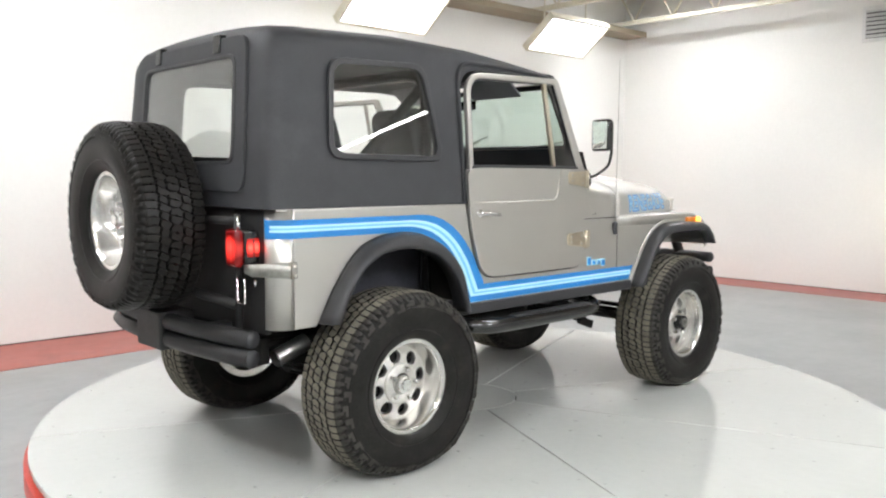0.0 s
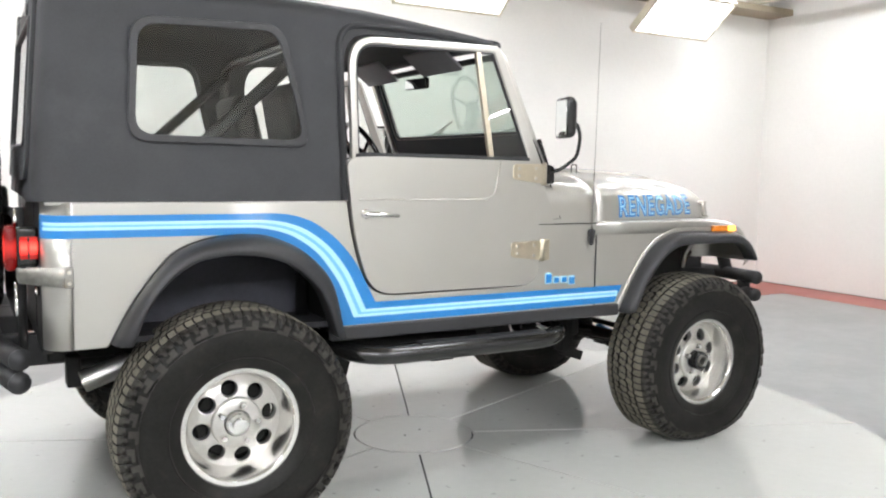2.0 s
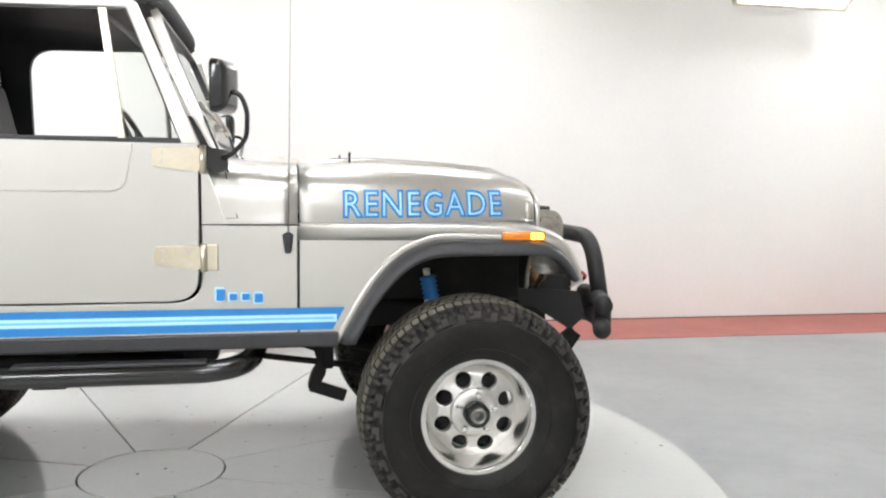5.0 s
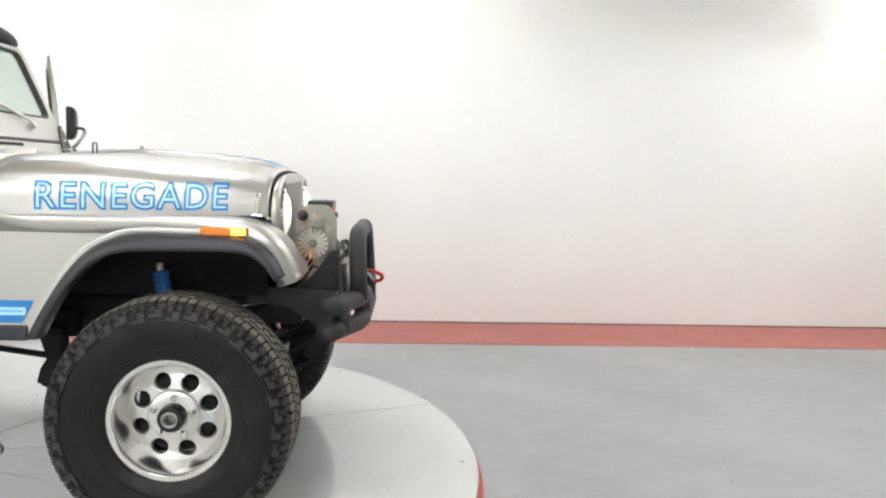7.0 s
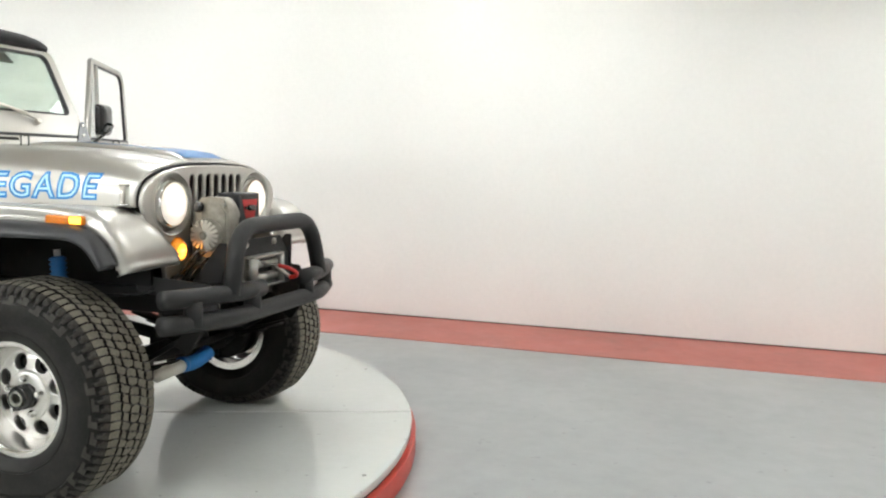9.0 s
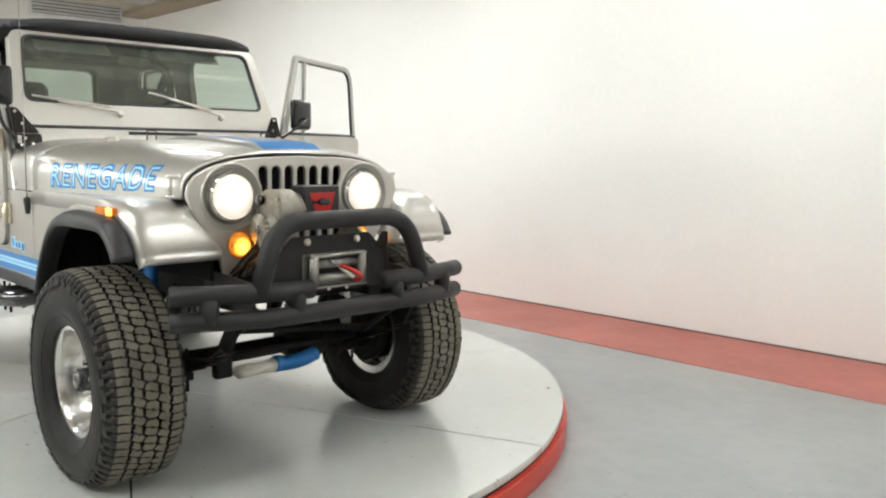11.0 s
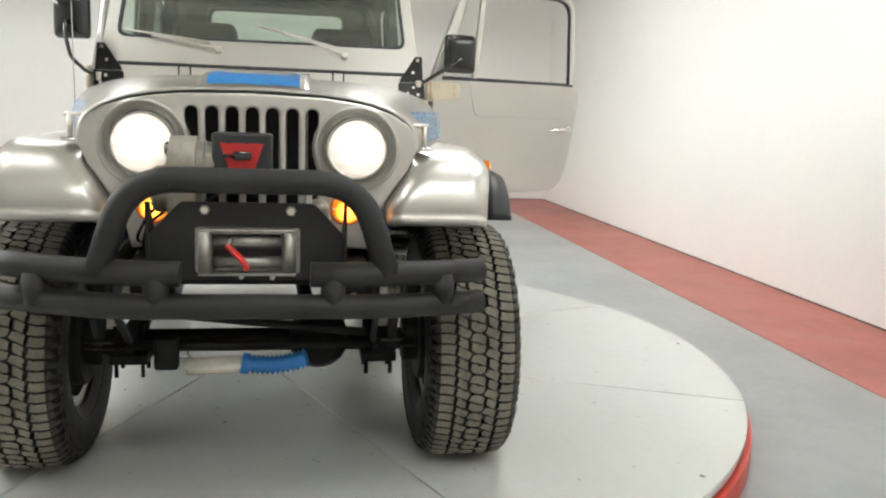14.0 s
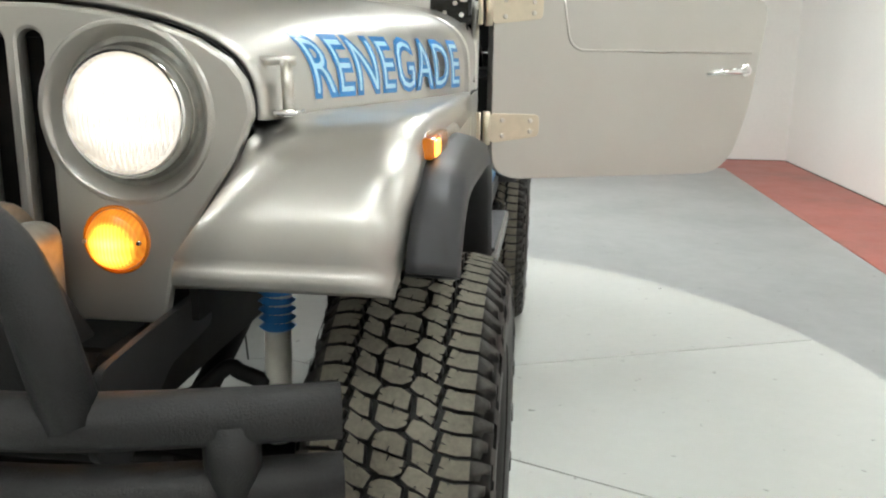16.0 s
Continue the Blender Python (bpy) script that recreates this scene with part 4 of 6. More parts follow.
for s in (-1, 1):
    at = Matrix.Translation((1.536, s * HLY, HLZ))
    h = part("headlight", moved(lathe([(0.0, 0.028), (0.054, 0.024), (0.082, 0.012), (0.0885, 0.0)], 40, "x"), at), HEADLIT, car, "lit round headlight")
    part("chrome_ring", moved(lathe([(0.0875, -0.012), (0.0875, 0.006), (0.0895, 0.011), (0.093, 0.012), (0.097, 0.007), (0.099, -0.002), (0.099, -0.014)], 48, "x"), at), CHROME, h)
    part("groove", moved(lathe([(0.0985, -0.016), (0.104, -0.021), (0.113, -0.020), (0.118, -0.015)], 48, "x"), at), ZINC, h)
    part("bezel", moved(lathe([(0.112, -0.020), (0.117, -0.014), (0.124, 0.001), (0.129, 0.005), (0.134, 0.004), (0.139, -0.003)], 56, "x"), at), SILVER, h)
    part("bucket", moved(lathe([(0.0, -0.05), (0.098, -0.04), (0.103, 0.0)], 32, "x"), Matrix.Translation((1.520, s * HLY, HLZ))), CHROME, h)
    at = Matrix.Translation((1.536, s * 0.299, 0.933))
    t = part("turn_signal", moved(lathe([(0.0, 0.030), (0.025, 0.028), (0.042, 0.018), (0.048, 0.0)], 32, "x"), at), AMBERLIT, car, "lit round amber turn signal")
    part("signal_rim", moved(lathe([(0.048, -0.002), (0.050, 0.006), (0.053, 0.005), (0.055, -0.002)], 32, "x"), at), AMBER, t)
    for a in (-1, 1):
        part("screw", moved(disc(0.004, 0.014, 0.020, 8, 0.001, "x"), at @ Matrix.Translation((0, a * 0.043, 0))), CHROME, t)


# -- front fenders --
def fender(s):
    path = bent([(0.541, 1.128, 0), (1.44, 1.124, 0), (1.575, 1.075, 0), (1.648, 0.940, 0)], 0.12, 9)
    path = [path[0]] + [path[0].lerp(path[1], t) for t in (0.25, 0.5, 0.75)] + path[1:]
    rows = []
    for k, p in enumerate(path):
        q = path[min(k + 1, len(path) - 1)] - path[max(k - 1, 0)]
        n = Vector((-q.y, q.x, 0)).normalized()
        yi = 0.50 if p.x < 1.0 else max(0.43, hood_w(min(p.x, 1.5)) - 0.08)
        wall = 0.0
        if p.x > 1.40:
            wall = min(1.0, (p.x - 1.40) / 0.10)
            edge = lerp_table([(0.80, 0.370), (0.90, 0.390), (0.98, 0.440), (1.06, 0.494), (1.13, 0.530)], p.y)
            yi = yi * (1 - wall) + (edge + 0.002) * wall
        yo = SIDE - 0.018 * max(0.0, min(1.0, (1.075 - p.y) / 0.13)) * wall
        back = Vector((min(p.x, 1.53), p.y, 0))
        r = 0.035 * wall
        e = 0.35 + 0.65 * max(0.0, min(1.0, (p.x - 1.30) / 0.15))
        pts = [(p.lerp(back, 1.0), yi), (p.lerp(back, 0.45) - n * r * 0.30, yi + r * 0.15), (p - n * r * 0.25, yi + r * 0.55), (p, yi + r * 1.4 + 0.004), (p, yi + 0.10), (p, yo - 0.066 * e), (p + n * 0.0015 * wall, yo - 0.050 * e), (p - n * 0.003 * e, yo - 0.032 * e), (p - n * 0.010 * e, yo - 0.013 * e), (p - n * 0.020 * e, yo - 0.004 * e), (p - n * 0.036 * e, yo), (p - n * 0.062, yo + 0.0005 + 0.0035 * (e - 0.35) / 0.65)]
        rows.append([(v.x, s * y, v.y) for v, y in pts])
    # crease and rolled lower lip at the nose
    last = rows[-1]
    rows.append([(x - 0.005, y, z - 0.006) for x, y, z in last])
    rows.append([(x + 0.006, y, z - 0.016) for x, y, z in last])
    rows.append([(x + 0.008, y, z - 0.036) for x, y, z in last])
    rows.append([(x - 0.004, y * 0.999, z - 0.046) for x, y, z in last])
    for d, row in enumerate(rows[-4:]):      # the lower outer corner is round
        for k in range(7, len(row)):
            x, y, z = row[k]
            row[k] = (x, y - s * 0.003 * d * (k - 6) / 5, z + 0.0035 * d * ((k - 6) / 5) ** 2)
    return thick(loft(rows), 0.006)


side_fender = [(0.549, 0.686), (0.69, 0.688)] + [(p.x, p.y) for p in front_arch if p.x < 1.48] + [(1.47, 1.088), (1.43, 1.10), (1.30, 1.108), (0.549, 1.112)]
for s in (-1, 1):
    f = part("fender", fender(s), SILVER, car, "silver front fender with rolled edge")
    part("fender_side", plate(side_fender, [], s * (SIDE - 0.02), s * (SIDE - 0.0015), "y", 0.004), SILVER, f)
    part("inner_wing", box(0.53, 1.48, s * 0.385, s * 0.40, 0.79, 1.11), CHASSIS, car)
    part("inner_wing_rear", box(0.53, 0.55, s * 0.46, s * 0.74, 0.72, 1.11), CHASSIS, car)
    m = part("side_marker", box(1.305, 1.475, s * (SIDE - 0.004), s * (SIDE + 0.016), 1.062, 1.096, 0.006), AMBER, car, "lit amber side marker")
    part("lens", box(1.415, 1.467, s * (SIDE + 0.010), s * (SIDE + 0.0185), 1.066, 1.092, 0.004), AMBERHOT, m)
    # hood latch on the fender, towards the nose
    l = part("hood_latch", tube([(1.468, s * 0.556, 1.128), (1.470, s * 0.553, 1.206)], 0.0095, 10), STAINLESS, car, "stainless hood latch")
    part("latch_foot", box(1.448, 1.492, s * 0.536, s * 0.576, 1.124, 1.134, 0.003), CHROME, l)
    part("latch_pin", tube([(1.469, s * 0.48, 1.204), (1.469, s * 0.568, 1.206)], 0.0075, 10), STAINLESS, l)
    part("latch_cap", moved(disc(0.014, 0, s * 0.008, 16, 0.002), Matrix.Translation((1.462, s * 0.50, 1.190))), STAINLESS, l)
    part("seam", box(0.5415, 0.5485, s * (SIDE - 0.02), s * (SIDE - 0.0035), 0.69, 1.12), DARK, car)
    part("seam_strip", box(0.205, 0.5495, s * (SIDE - 0.018), s * (SIDE + 0.0005), 1.1185, 1.1225), DARK, car)

ant = part("antenna", moved(lathe([(0.008, -0.066), (0.012, -0.06), (0.020, 0.0), (0.018, 0.004), (0.008, 0.010), (0, 0.011)], 14, "z"), Matrix.Translation((0.507, -SIDE - 0.008, 1.084)) @ Matrix.Diagonal((1, 0.8, 1, 1))), FLAREBLACK, car, "whip antenna on a black base")
part("mast", tube([(0.508, -SIDE - 0.008, 1.085), (0.512, -SIDE - 0.008, 1.40), (0.520, -SIDE - 0.008, 2.05)], [0.0030, 0.0020, 0.0011], 8), ZINC, ant, "thin bright mast")
for s in (-1, 1):
    seam = [(0.232, 1.36), (0.275, 1.35), (0.330, 1.145), (0.232, 1.140)]
    part("cowl_seam", tube([(x, s * (hood_y(max(x, 0.21), min(z, 1.30)) + 0.0005) if z > 1.30 else s * (hood_y(x, z) + 0.0005), z) for x, z in seam], 0.0022, 6), DARK, car)

# -- windshield --
SLOPE = pose(0.250, 0, 1.378, 0, -22.5, 0)      # local: y across, z up the glass
wh = 0.548
frame_out = rounded([(-0.735, -0.085), (0.735, -0.085), (0.735, 0.0), (0.682, wh), (-0.682, wh), (-0.735, 0.0)], [0.01, 0.01, 0.01, 0.05, 0.05, 0.01])
frame_in = rounded([(-0.668, 0.165), (0.668, 0.165), (0.634, 0.529), (-0.634, 0.529)], 0.055, 6)
ws = part("windshield_frame", moved(plate(frame_out, [frame_in], -0.014, 0.012, "x", 0.006), SLOPE), SILVER, car, "silver windshield frame")
part("glass", moved(plate(frame_in, [], -0.006, -0.002, "x"), SLOPE), TINTED, ws, "green-tinted windshield glass")
seal_in = rounded([(-0.654, 0.178), (0.654, 0.178), (0.621, 0.518), (-0.621, 0.518)], 0.05, 6)
part("seal", moved(plate(frame_in, [seal_in], -0.010, 0.0135, "x", 0.003), SLOPE), FLAREBLACK, ws, "black rubber seal")
part("inner_trim", moved(plate([(y * 0.945, z) for y, z in frame_out], [frame_in], -0.019, -0.0145, "x", 0.001), SLOPE), INTERIOR, ws, "black inner trim")
for s in (-1, 1):
    side = [(y, z) for y, z in frame_out if s * y > 0]
    zs = sorted(z for y, z in side)
    yb, yt = max(abs(y) for y, z in side if z < zs[0] + 0.15), max(abs(y) for y, z in side if z > zs[-1] - 0.15)
    za, zb = 0.02, zs[-1] - 0.03
    part("pillar", moved(plate([(s * (yb - 0.024), za), (s * (yb + 0.004), za), (s * (yt + 0.004), zb), (s * (yt - 0.024), zb)], [], -0.034, -0.0145, "x", 0.005), SLOPE), SILVER, ws, "silver windshield pillar")
part("hinge_rail", moved(box(-0.01, 0.019, -0.70, 0.70, 0.030, 0.045, 0.004), SLOPE), FLAREBLACK, ws)
for y0, y1, y2, lift in ((-0.22, -0.38, -0.65, 0.0), (0.36, 0.19, -0.06, 0.050)):
    w = part("wiper", moved(tube([(0.035, y0, 0.115), (0.030, y1, 0.150 + lift * 0.5), (0.024, (y1 + y2) / 2, 0.170 + lift * 0.8)], 0.0055, 8), SLOPE), STAINLESS, car, "stainless wiper arm and blade")
    part("pivot", moved(disc(0.016, 0.012, 0.040, 14, 0.003, "x"), SLOPE @ Matrix.Translation((0, y0, 0.112))), STAINLESS, w)
    part("blade", moved(bar((0.020, y1 + 0.12, 0.152 + lift * 0.1), (0.016, y2 + 0.02, 0.196 + lift), 0.013, 0.007), SLOPE), STAINLESS, w)
part("cowl_vent", moved(box(0.008, 0.0155, -0.19, 0.19, 0.004, 0.020, 0.003), SLOPE), DARK, car)
for y in (-0.33, 0.33):
    b = part("hood_bumper", tube(bent([(0.765, y * 0.91 - 0.022, 1.335), (0.765, y * 0.91 - 0.022, 1.397), (0.765, y * 0.91 + 0.022, 1.397), (0.765, y * 0.91 + 0.022, 1.335)], 0.01), 0.0035, 6), GLOSSBLACK, car)
    part("hood_hinge", box(0.44, 0.56, y - 0.06, y - 0.035, 1.345, 1.368, 0.004), STAINLESS, car)
for s in (-1, 1):
    pts = rounded([(0.15, 1.375), (0.26, 1.300), (0.30, 1.32), (0.295, 1.385), (0.235, 1.395), (0.175, 1.505), (0.150, 1.500)], 0.012)
    h = part("windshield_hinge", plate(pts, [], s * 0.736, s * 0.747, "y", 0.002), GLOSSBLACK, car, "black windshield hinge bracket")
    face_pts = rounded([(s * 0.628, 0.0), (s * 0.745, 0.0), (s * 0.745, 0.13), (s * 0.713, 0.13)], 0.01)
    part("hinge_wing", moved(plate(face_pts, [], 0.013, 0.020, "x", 0.002), SLOPE), GLOSSBLACK, h)
    low_pts = rounded([(s * 0.648, -0.085), (s * 0.745, -0.085), (s * 0.745, -0.006), (s * 0.623, -0.006), (s * 0.623, -0.05)], 0.012)
    part("hinge_foot", moved(plate(low_pts, [], 0.013, 0.022, "x", 0.002), SLOPE), GLOSSBLACK, h)
    for y, z in ((0.723, 0.108), (0.698, 0.045), (0.698, -0.03), (0.668, -0.06), (0.718, -0.065)):
        part("bolt", moved(disc(0.007, 0.018, 0.026, 8, 0.001, "x"), SLOPE @ Matrix.Translation((0, s * y, z))), STAINLESS, h)


# -- doors --
def door(s, m, vent=True):
    """A steel half door with a fixed window frame; s the side, m how it swings."""
    def put(bm):
        return moved(bm, m)
    y0, y1 = s * (SIDE - 0.030), s * (SIDE + 0.016)
    inner = [(0.197, 1.405), (0.197, 1.0)] + [(p.x, p.y) for p in bent([(0.197, 1.0, 0), (0.190, 0.853, 0), (0.0, 0.846, 0)], 0.125, 6)[1:-1]] + [
        (p.x, p.y) for p in bent([(0.0, 0.846, 0), (-0.628, 0.850, 0), (-0.698, 1.05, 0), (-0.737, 1.33, 0), (-0.737, 1.405, 0), (-0.60, 1.410, 0)], 0.10, 6)[1:]]
    d = part("door", put(plate(inner, [], y0, y1, "y", 0.006)), SILVER, car, "silver steel door" + (" standing wide open" if s > 0 else ""))
    # pressed line of the door skin
    line = bent([(-0.690, s * (SIDE + 0.0165), 1.236), (-0.05, s * (SIDE + 0.0165), 1.236), (-0.02, s * (SIDE + 0.0165), 1.400)], 0.05, 6)
    part("pressed_line", put(tube(line, 0.004, 6)), SILVER, d)
    fo = [(-0.716, 1.398)] + [(p.x, p.y) for p in bent([(-0.716, 1.398, 0), (-0.720, 1.885, 0), (-0.30, 1.893, 0)], 0.12, 8)[1:-1]] + [(-0.024, 1.900), (-0.003, 1.887), (0.206, 1.402)]
    fi = [(-0.686, 1.420)] + [(p.x, p.y) for p in bent([(-0.686, 1.420, 0), (-0.690, 1.855, 0), (-0.30, 1.862, 0)], 0.09, 8)[1:-1]] + [(-0.040, 1.868), (0.137, 1.420)]
    tilt = Matrix.Translation((0, s * SIDE, 1.40)) @ pose(0, 0, 0, s * 3.6) @ Matrix.Translation((0, -s * SIDE, -1.40))
    f = part("window_frame", put(moved(plate(fo, [fi], s * (SIDE - 0.022), s * (SIDE + 0.006), "y", 0.006), tilt)), SILVER, d, "silver window frame")
    part("seal", put(moved(plate(fi, [[(x * 0.985 - 0.004, 1.62 + (z - 1.62) * 0.975) for x, z in fi]], s * (SIDE - 0.018), s * (SIDE - 0.002), "y"), tilt)), FLAREBLACK, d, "black window seal")
    part("vent_post", put(moved(plate([(-0.132, 1.865), (-0.104, 1.865), (-0.044, 1.42), (-0.070, 1.42)], [], s * (SIDE - 0.016), s * (SIDE + 0.003), "y", 0.003), tilt)), HINGE if s < 0 else SILVER, d, "pale vent-window post" if s < 0 else "silver vent-window post")
    part("vent_pane", put(moved(plate([(-0.104, 1.862), (-0.043, 1.862), (0.132, 1.424), (-0.045, 1.424)], [], s * (SIDE - 0.010), s * (SIDE - 0.006), "y"), tilt)), GLASS, d, "small vent-window pane")
    part("belt_seal", put(box(-0.70, 0.14, s * (SIDE - 0.026), s * (SIDE + 0.010), 1.404, 1.420, 0.003)), FLAREBLACK, d)
    h = part("door_handle", put(tube([(-0.672, s * (SIDE + 0.026), 1.180), (-0.60, s * (SIDE + 0.040), 1.178), (-0.520, s * (SIDE + 0.034), 1.170)], [0.013, 0.011, 0.007], 10)), CHROME, d, "chrome paddle handle")
    part("handle_boss", put(moved(disc(0.020, s * 0.012, s * 0.034, 18, 0.004), Matrix.Translation((-0.665, s * (SIDE + 0.003), 1.182)))), CHROME, h)
    for z in (1.005, 1.350):
        leaf = rounded([(0.045, z - 0.026), (0.205, z - 0.045), (0.205, z + 0.045), (0.045, z + 0.040)], 0.018)
        g = part("hinge", put(plate(leaf, [], s * (SIDE + 0.014), s * (SIDE + 0.022), "y", 0.002)), HINGE, d, "pale brass-toned door hinge")
        part("knuckle", put(tube([(0.214, s * (SIDE + 0.018), z - 0.05), (0.214, s * (SIDE + 0.018), z + 0.05)], 0.012, 12)), HINGE, g)
        for bx, bz in ((0.075, -0.010), (0.075, 0.022), (0.165, -0.022), (0.165, 0.024)):
            part("bolt", put(moved(disc(0.007, 0, s * 0.006, 8, 0.001), Matrix.Translation((bx, s * (SIDE + 0.021), z + bz)))), STAINLESS, g)
    return d


door(-1, Matrix())
hinge_at = Matrix.Translation((0.214, SIDE + 0.018, 0))
door(1, Matrix.Translation((0, -0.020, 0)) @ hinge_at @ pose(0, 0, 0, 0, 0, -66) @ hinge_at.inverted())
for s in (-1, 1):
    for z in (1.005,) if s < 0 else (1.005, 1.350):
        part("body_hinge", box(0.222, 0.262, s * (SIDE - 0.002), s * (SIDE + 0.012), z - 0.048, z + 0.048, 0.004), HINGE, car, "pale brass-toned hinge leaf")

# -- hardtop --
def top_z(x):
    return lerp_table([(-1.9, 2.012), (-1.75, 2.036), (-1.1, 2.058), (-0.55, 2.038), (-0.2, 2.000), (0.0, 1.977), (0.04, 1.970), (0.075, 1.960)], x)


def top_section(x, inset=0.0, down=0.0, zb=BELT + 0.004):
    """Half the outline at the given place, then mirrored."""
    zt = top_z(x) - down
    half = [(SIDE - 0.002 - inset, zb), (SIDE - 0.004 - inset, zb + 0.05), (SIDE - 0.066 * 0.55 - inset, zb + 0.36)]
    ye = SIDE - 0.066 - inset
    ze = zt - 0.115
    half.append((ye, ze))
    for k in range(1, 9):
        a = math.pi / 2 * k / 8
        half.append((ye - 0.16 * (1 - math.cos(a)), ze + 0.092 * math.sin(a)))
    half += [(0.38, zt - 0.010), (0.18, zt - 0.002)]
    return [(x, -y, z) for y, z in half] + [(x, 0, zt)] + [(x, y, z) for y, z in reversed(half)]


secs = [top_section(-1.862, 0.085, 0.075), top_section(-1.853, 0.035, 0.028), top_section(-1.832, 0.012, 0.008), top_section(-1.79)] + [top_section(x) for x in (-1.6, -1.35, -1.1, -0.85, -0.6, -0.4, -0.2, -0.05)] + [
    top_section(0.02, 0.0, 0.0), top_section(0.055, 0.010, 0.012), top_section(0.070, 0.022, 0.03)]
shell = loft(secs, True, False)
# the floor of the closed block
bottom_edges = [e for e in shell.edges if len(e.link_faces) == 1]
bmesh.ops.contextual_create(shell, geom=bottom_edges)
core_secs = [[(x, y * (1 - 0.03 / max(0.2, abs(y))) if abs(y) > 0.2 else y, (z - 0.028 if z > BELT + 0.2 else z - 0.1)) for x, y, z in s] for s in
             [top_section(-1.825, 0.06, 0.04)] + [top_section(x) for x in (-1.7, -1.35, -1.1, -0.85, -0.6, -0.4, -0.2, -0.05)] + [top_section(0.2)]]
core = loft(core_secs, True, False)
bmesh.ops.contextual_create(core, geom=[e for e in core.edges if len(e.link_faces) == 1])
side_win = rounded([(-1.545, 1.452), (-0.888, 1.446), (-0.990, 1.886), (-1.522, 1.870)], 0.075, 6)
door_hole = [(-0.726, 1.10)] + [(p.x, p.y) for p in bent([(-0.726, 1.10, 0), (-0.729, 1.895, 0), (-0.3, 1.905, 0)], 0.12, 8)[1:-1]] + [(0.3, 1.912), (0.3, 1.10)]
rear_win = rounded([(-0.50, 1.415), (0.50, 1.415), (0.475, 1.895), (-0.475, 1.895)], 0.06, 6)
shell = carved(shell, [core, plate(side_win, [], -1.2, 1.2), plate(door_hole, [], -1.2, 1.2), plate(rear_win, [], -2.2, -1.6, "x")])


def rear_lean(bm):
    """The back of the hardtop leans forward a little."""
    for v in bm.verts:
        v.co.x += max(0.0, v.co.z - BELT) * 0.075 * max(0.0, min(1.0, (-1.62 - v.co.x) / 0.18))
    return bm


top = part("hardtop", rear_lean(shell), TOPBLACK, car, "black grained hardtop")


def skin_y(x, z):
    """Half width of the hardtop's skin at a place and height."""
    half = [(y, h) for _, y, h in top_section(x) if y > 0.2]
    half.sort(key=lambda q: q[1])
    return lerp_table([(h, y) for y, h in half], z)


def lean(z):
    return 0.002 + (z - BELT) * 0.062


for s in (-1, 1):
    def onto(bm, out):
        for v in bm.verts:
            v.co.y = s * (SIDE - lean(v.co.z) + out + v.co.y)
        return bm
    win_in = [(-1.225 + (x + 1.225) * 0.945, 1.665 + (z - 1.665) * 0.92) for x, z in side_win]
    win_out = [(-1.225 + (x + 1.225) * 1.03, 1.665 + (z - 1.665) * 1.045) for x, z in side_win]
    part("side_seal", onto(plate(win_out, [win_in], -0.006, 0.010, "y", 0.004), 0.0), FLAREBLACK, top, "black rubber window seal")
    part("side_pane", onto(plate(win_in, [], -0.004, 0.0), 0.0), GLASS, top, "clear side window pane")
    # raised bead of the hardtop round the door
    bead = [(p.x, s * (skin_y(p.x, p.y) + 0.003), p.y) for p in bent([(-0.748, 1.235, 0), (-0.748, 1.93, 0), (-0.5, 1.932, 0), (-0.3, 1.926, 0), (-0.15, 1.916, 0), (-0.03, 1.908, 0), (0.02, 1.904, 0)], 0.10, 8)]
    part("door_bead", tube(bead, 0.012, 8, True, False), TOPBLACK, top)
lip = [(0.052 - 0.03 * (abs(y) / 0.67) ** 6, y, 1.938 - 0.030 * (abs(y) / 0.67) ** 5) for y in [-0.665 + 1.33 * k / 30 for k in range(31)]]
part("front_lip", tube(lip, [0.028 - 0.010 * (abs(k - 15) / 15) ** 8 for k in range(31)], 16), TOPBLACK, top, "rounded front edge of the hardtop")
hatch_out = rounded([(-0.575, 1.30), (0.575, 1.30), (0.545, 1.968), (-0.545, 1.968)], 0.07, 6)
hatch_in = [(y * 0.94, 1.65 + (z - 1.65) * 0.93) for y, z in rear_win]
hatch = part("lift_gate", rear_lean(plate(hatch_out, [hatch_in], -1.876, -1.860, "x", 0.006)), TOPBLACK, car, "black rear lift gate with window")
part("pane", rear_lean(plate(hatch_in, [], -1.870, -1.866, "x")), GLASS, hatch, "clear rear window pane")
seal_out = [(y * 1.05, 1.65 + (z - 1.65) * 1.06) for y, z in hatch_in]
part("seal", rear_lean(plate(seal_out, [hatch_in], -1.882, -1.872, "x", 0.003)), FLAREBLACK, hatch)
for y in (-0.30, 0.30):
    part("gate_hinge", rear_lean(box(-1.886, -1.84, y - 0.030, y + 0.030, 1.905, 1.985, 0.005)), GLOSSBLACK, hatch)

# -- stripes and lettering --
def band(lo, hi, top, bot, s, out):
    """A stripe between two lines, from one share of its width to another."""
    a = [[(p.lerp(q, lo).x, s * (SIDE + out), p.lerp(q, lo).y), (p.lerp(q, hi).x, s * (SIDE + out), p.lerp(q, hi).y)] for p, q in zip(top, bot)]
    return loft(a)


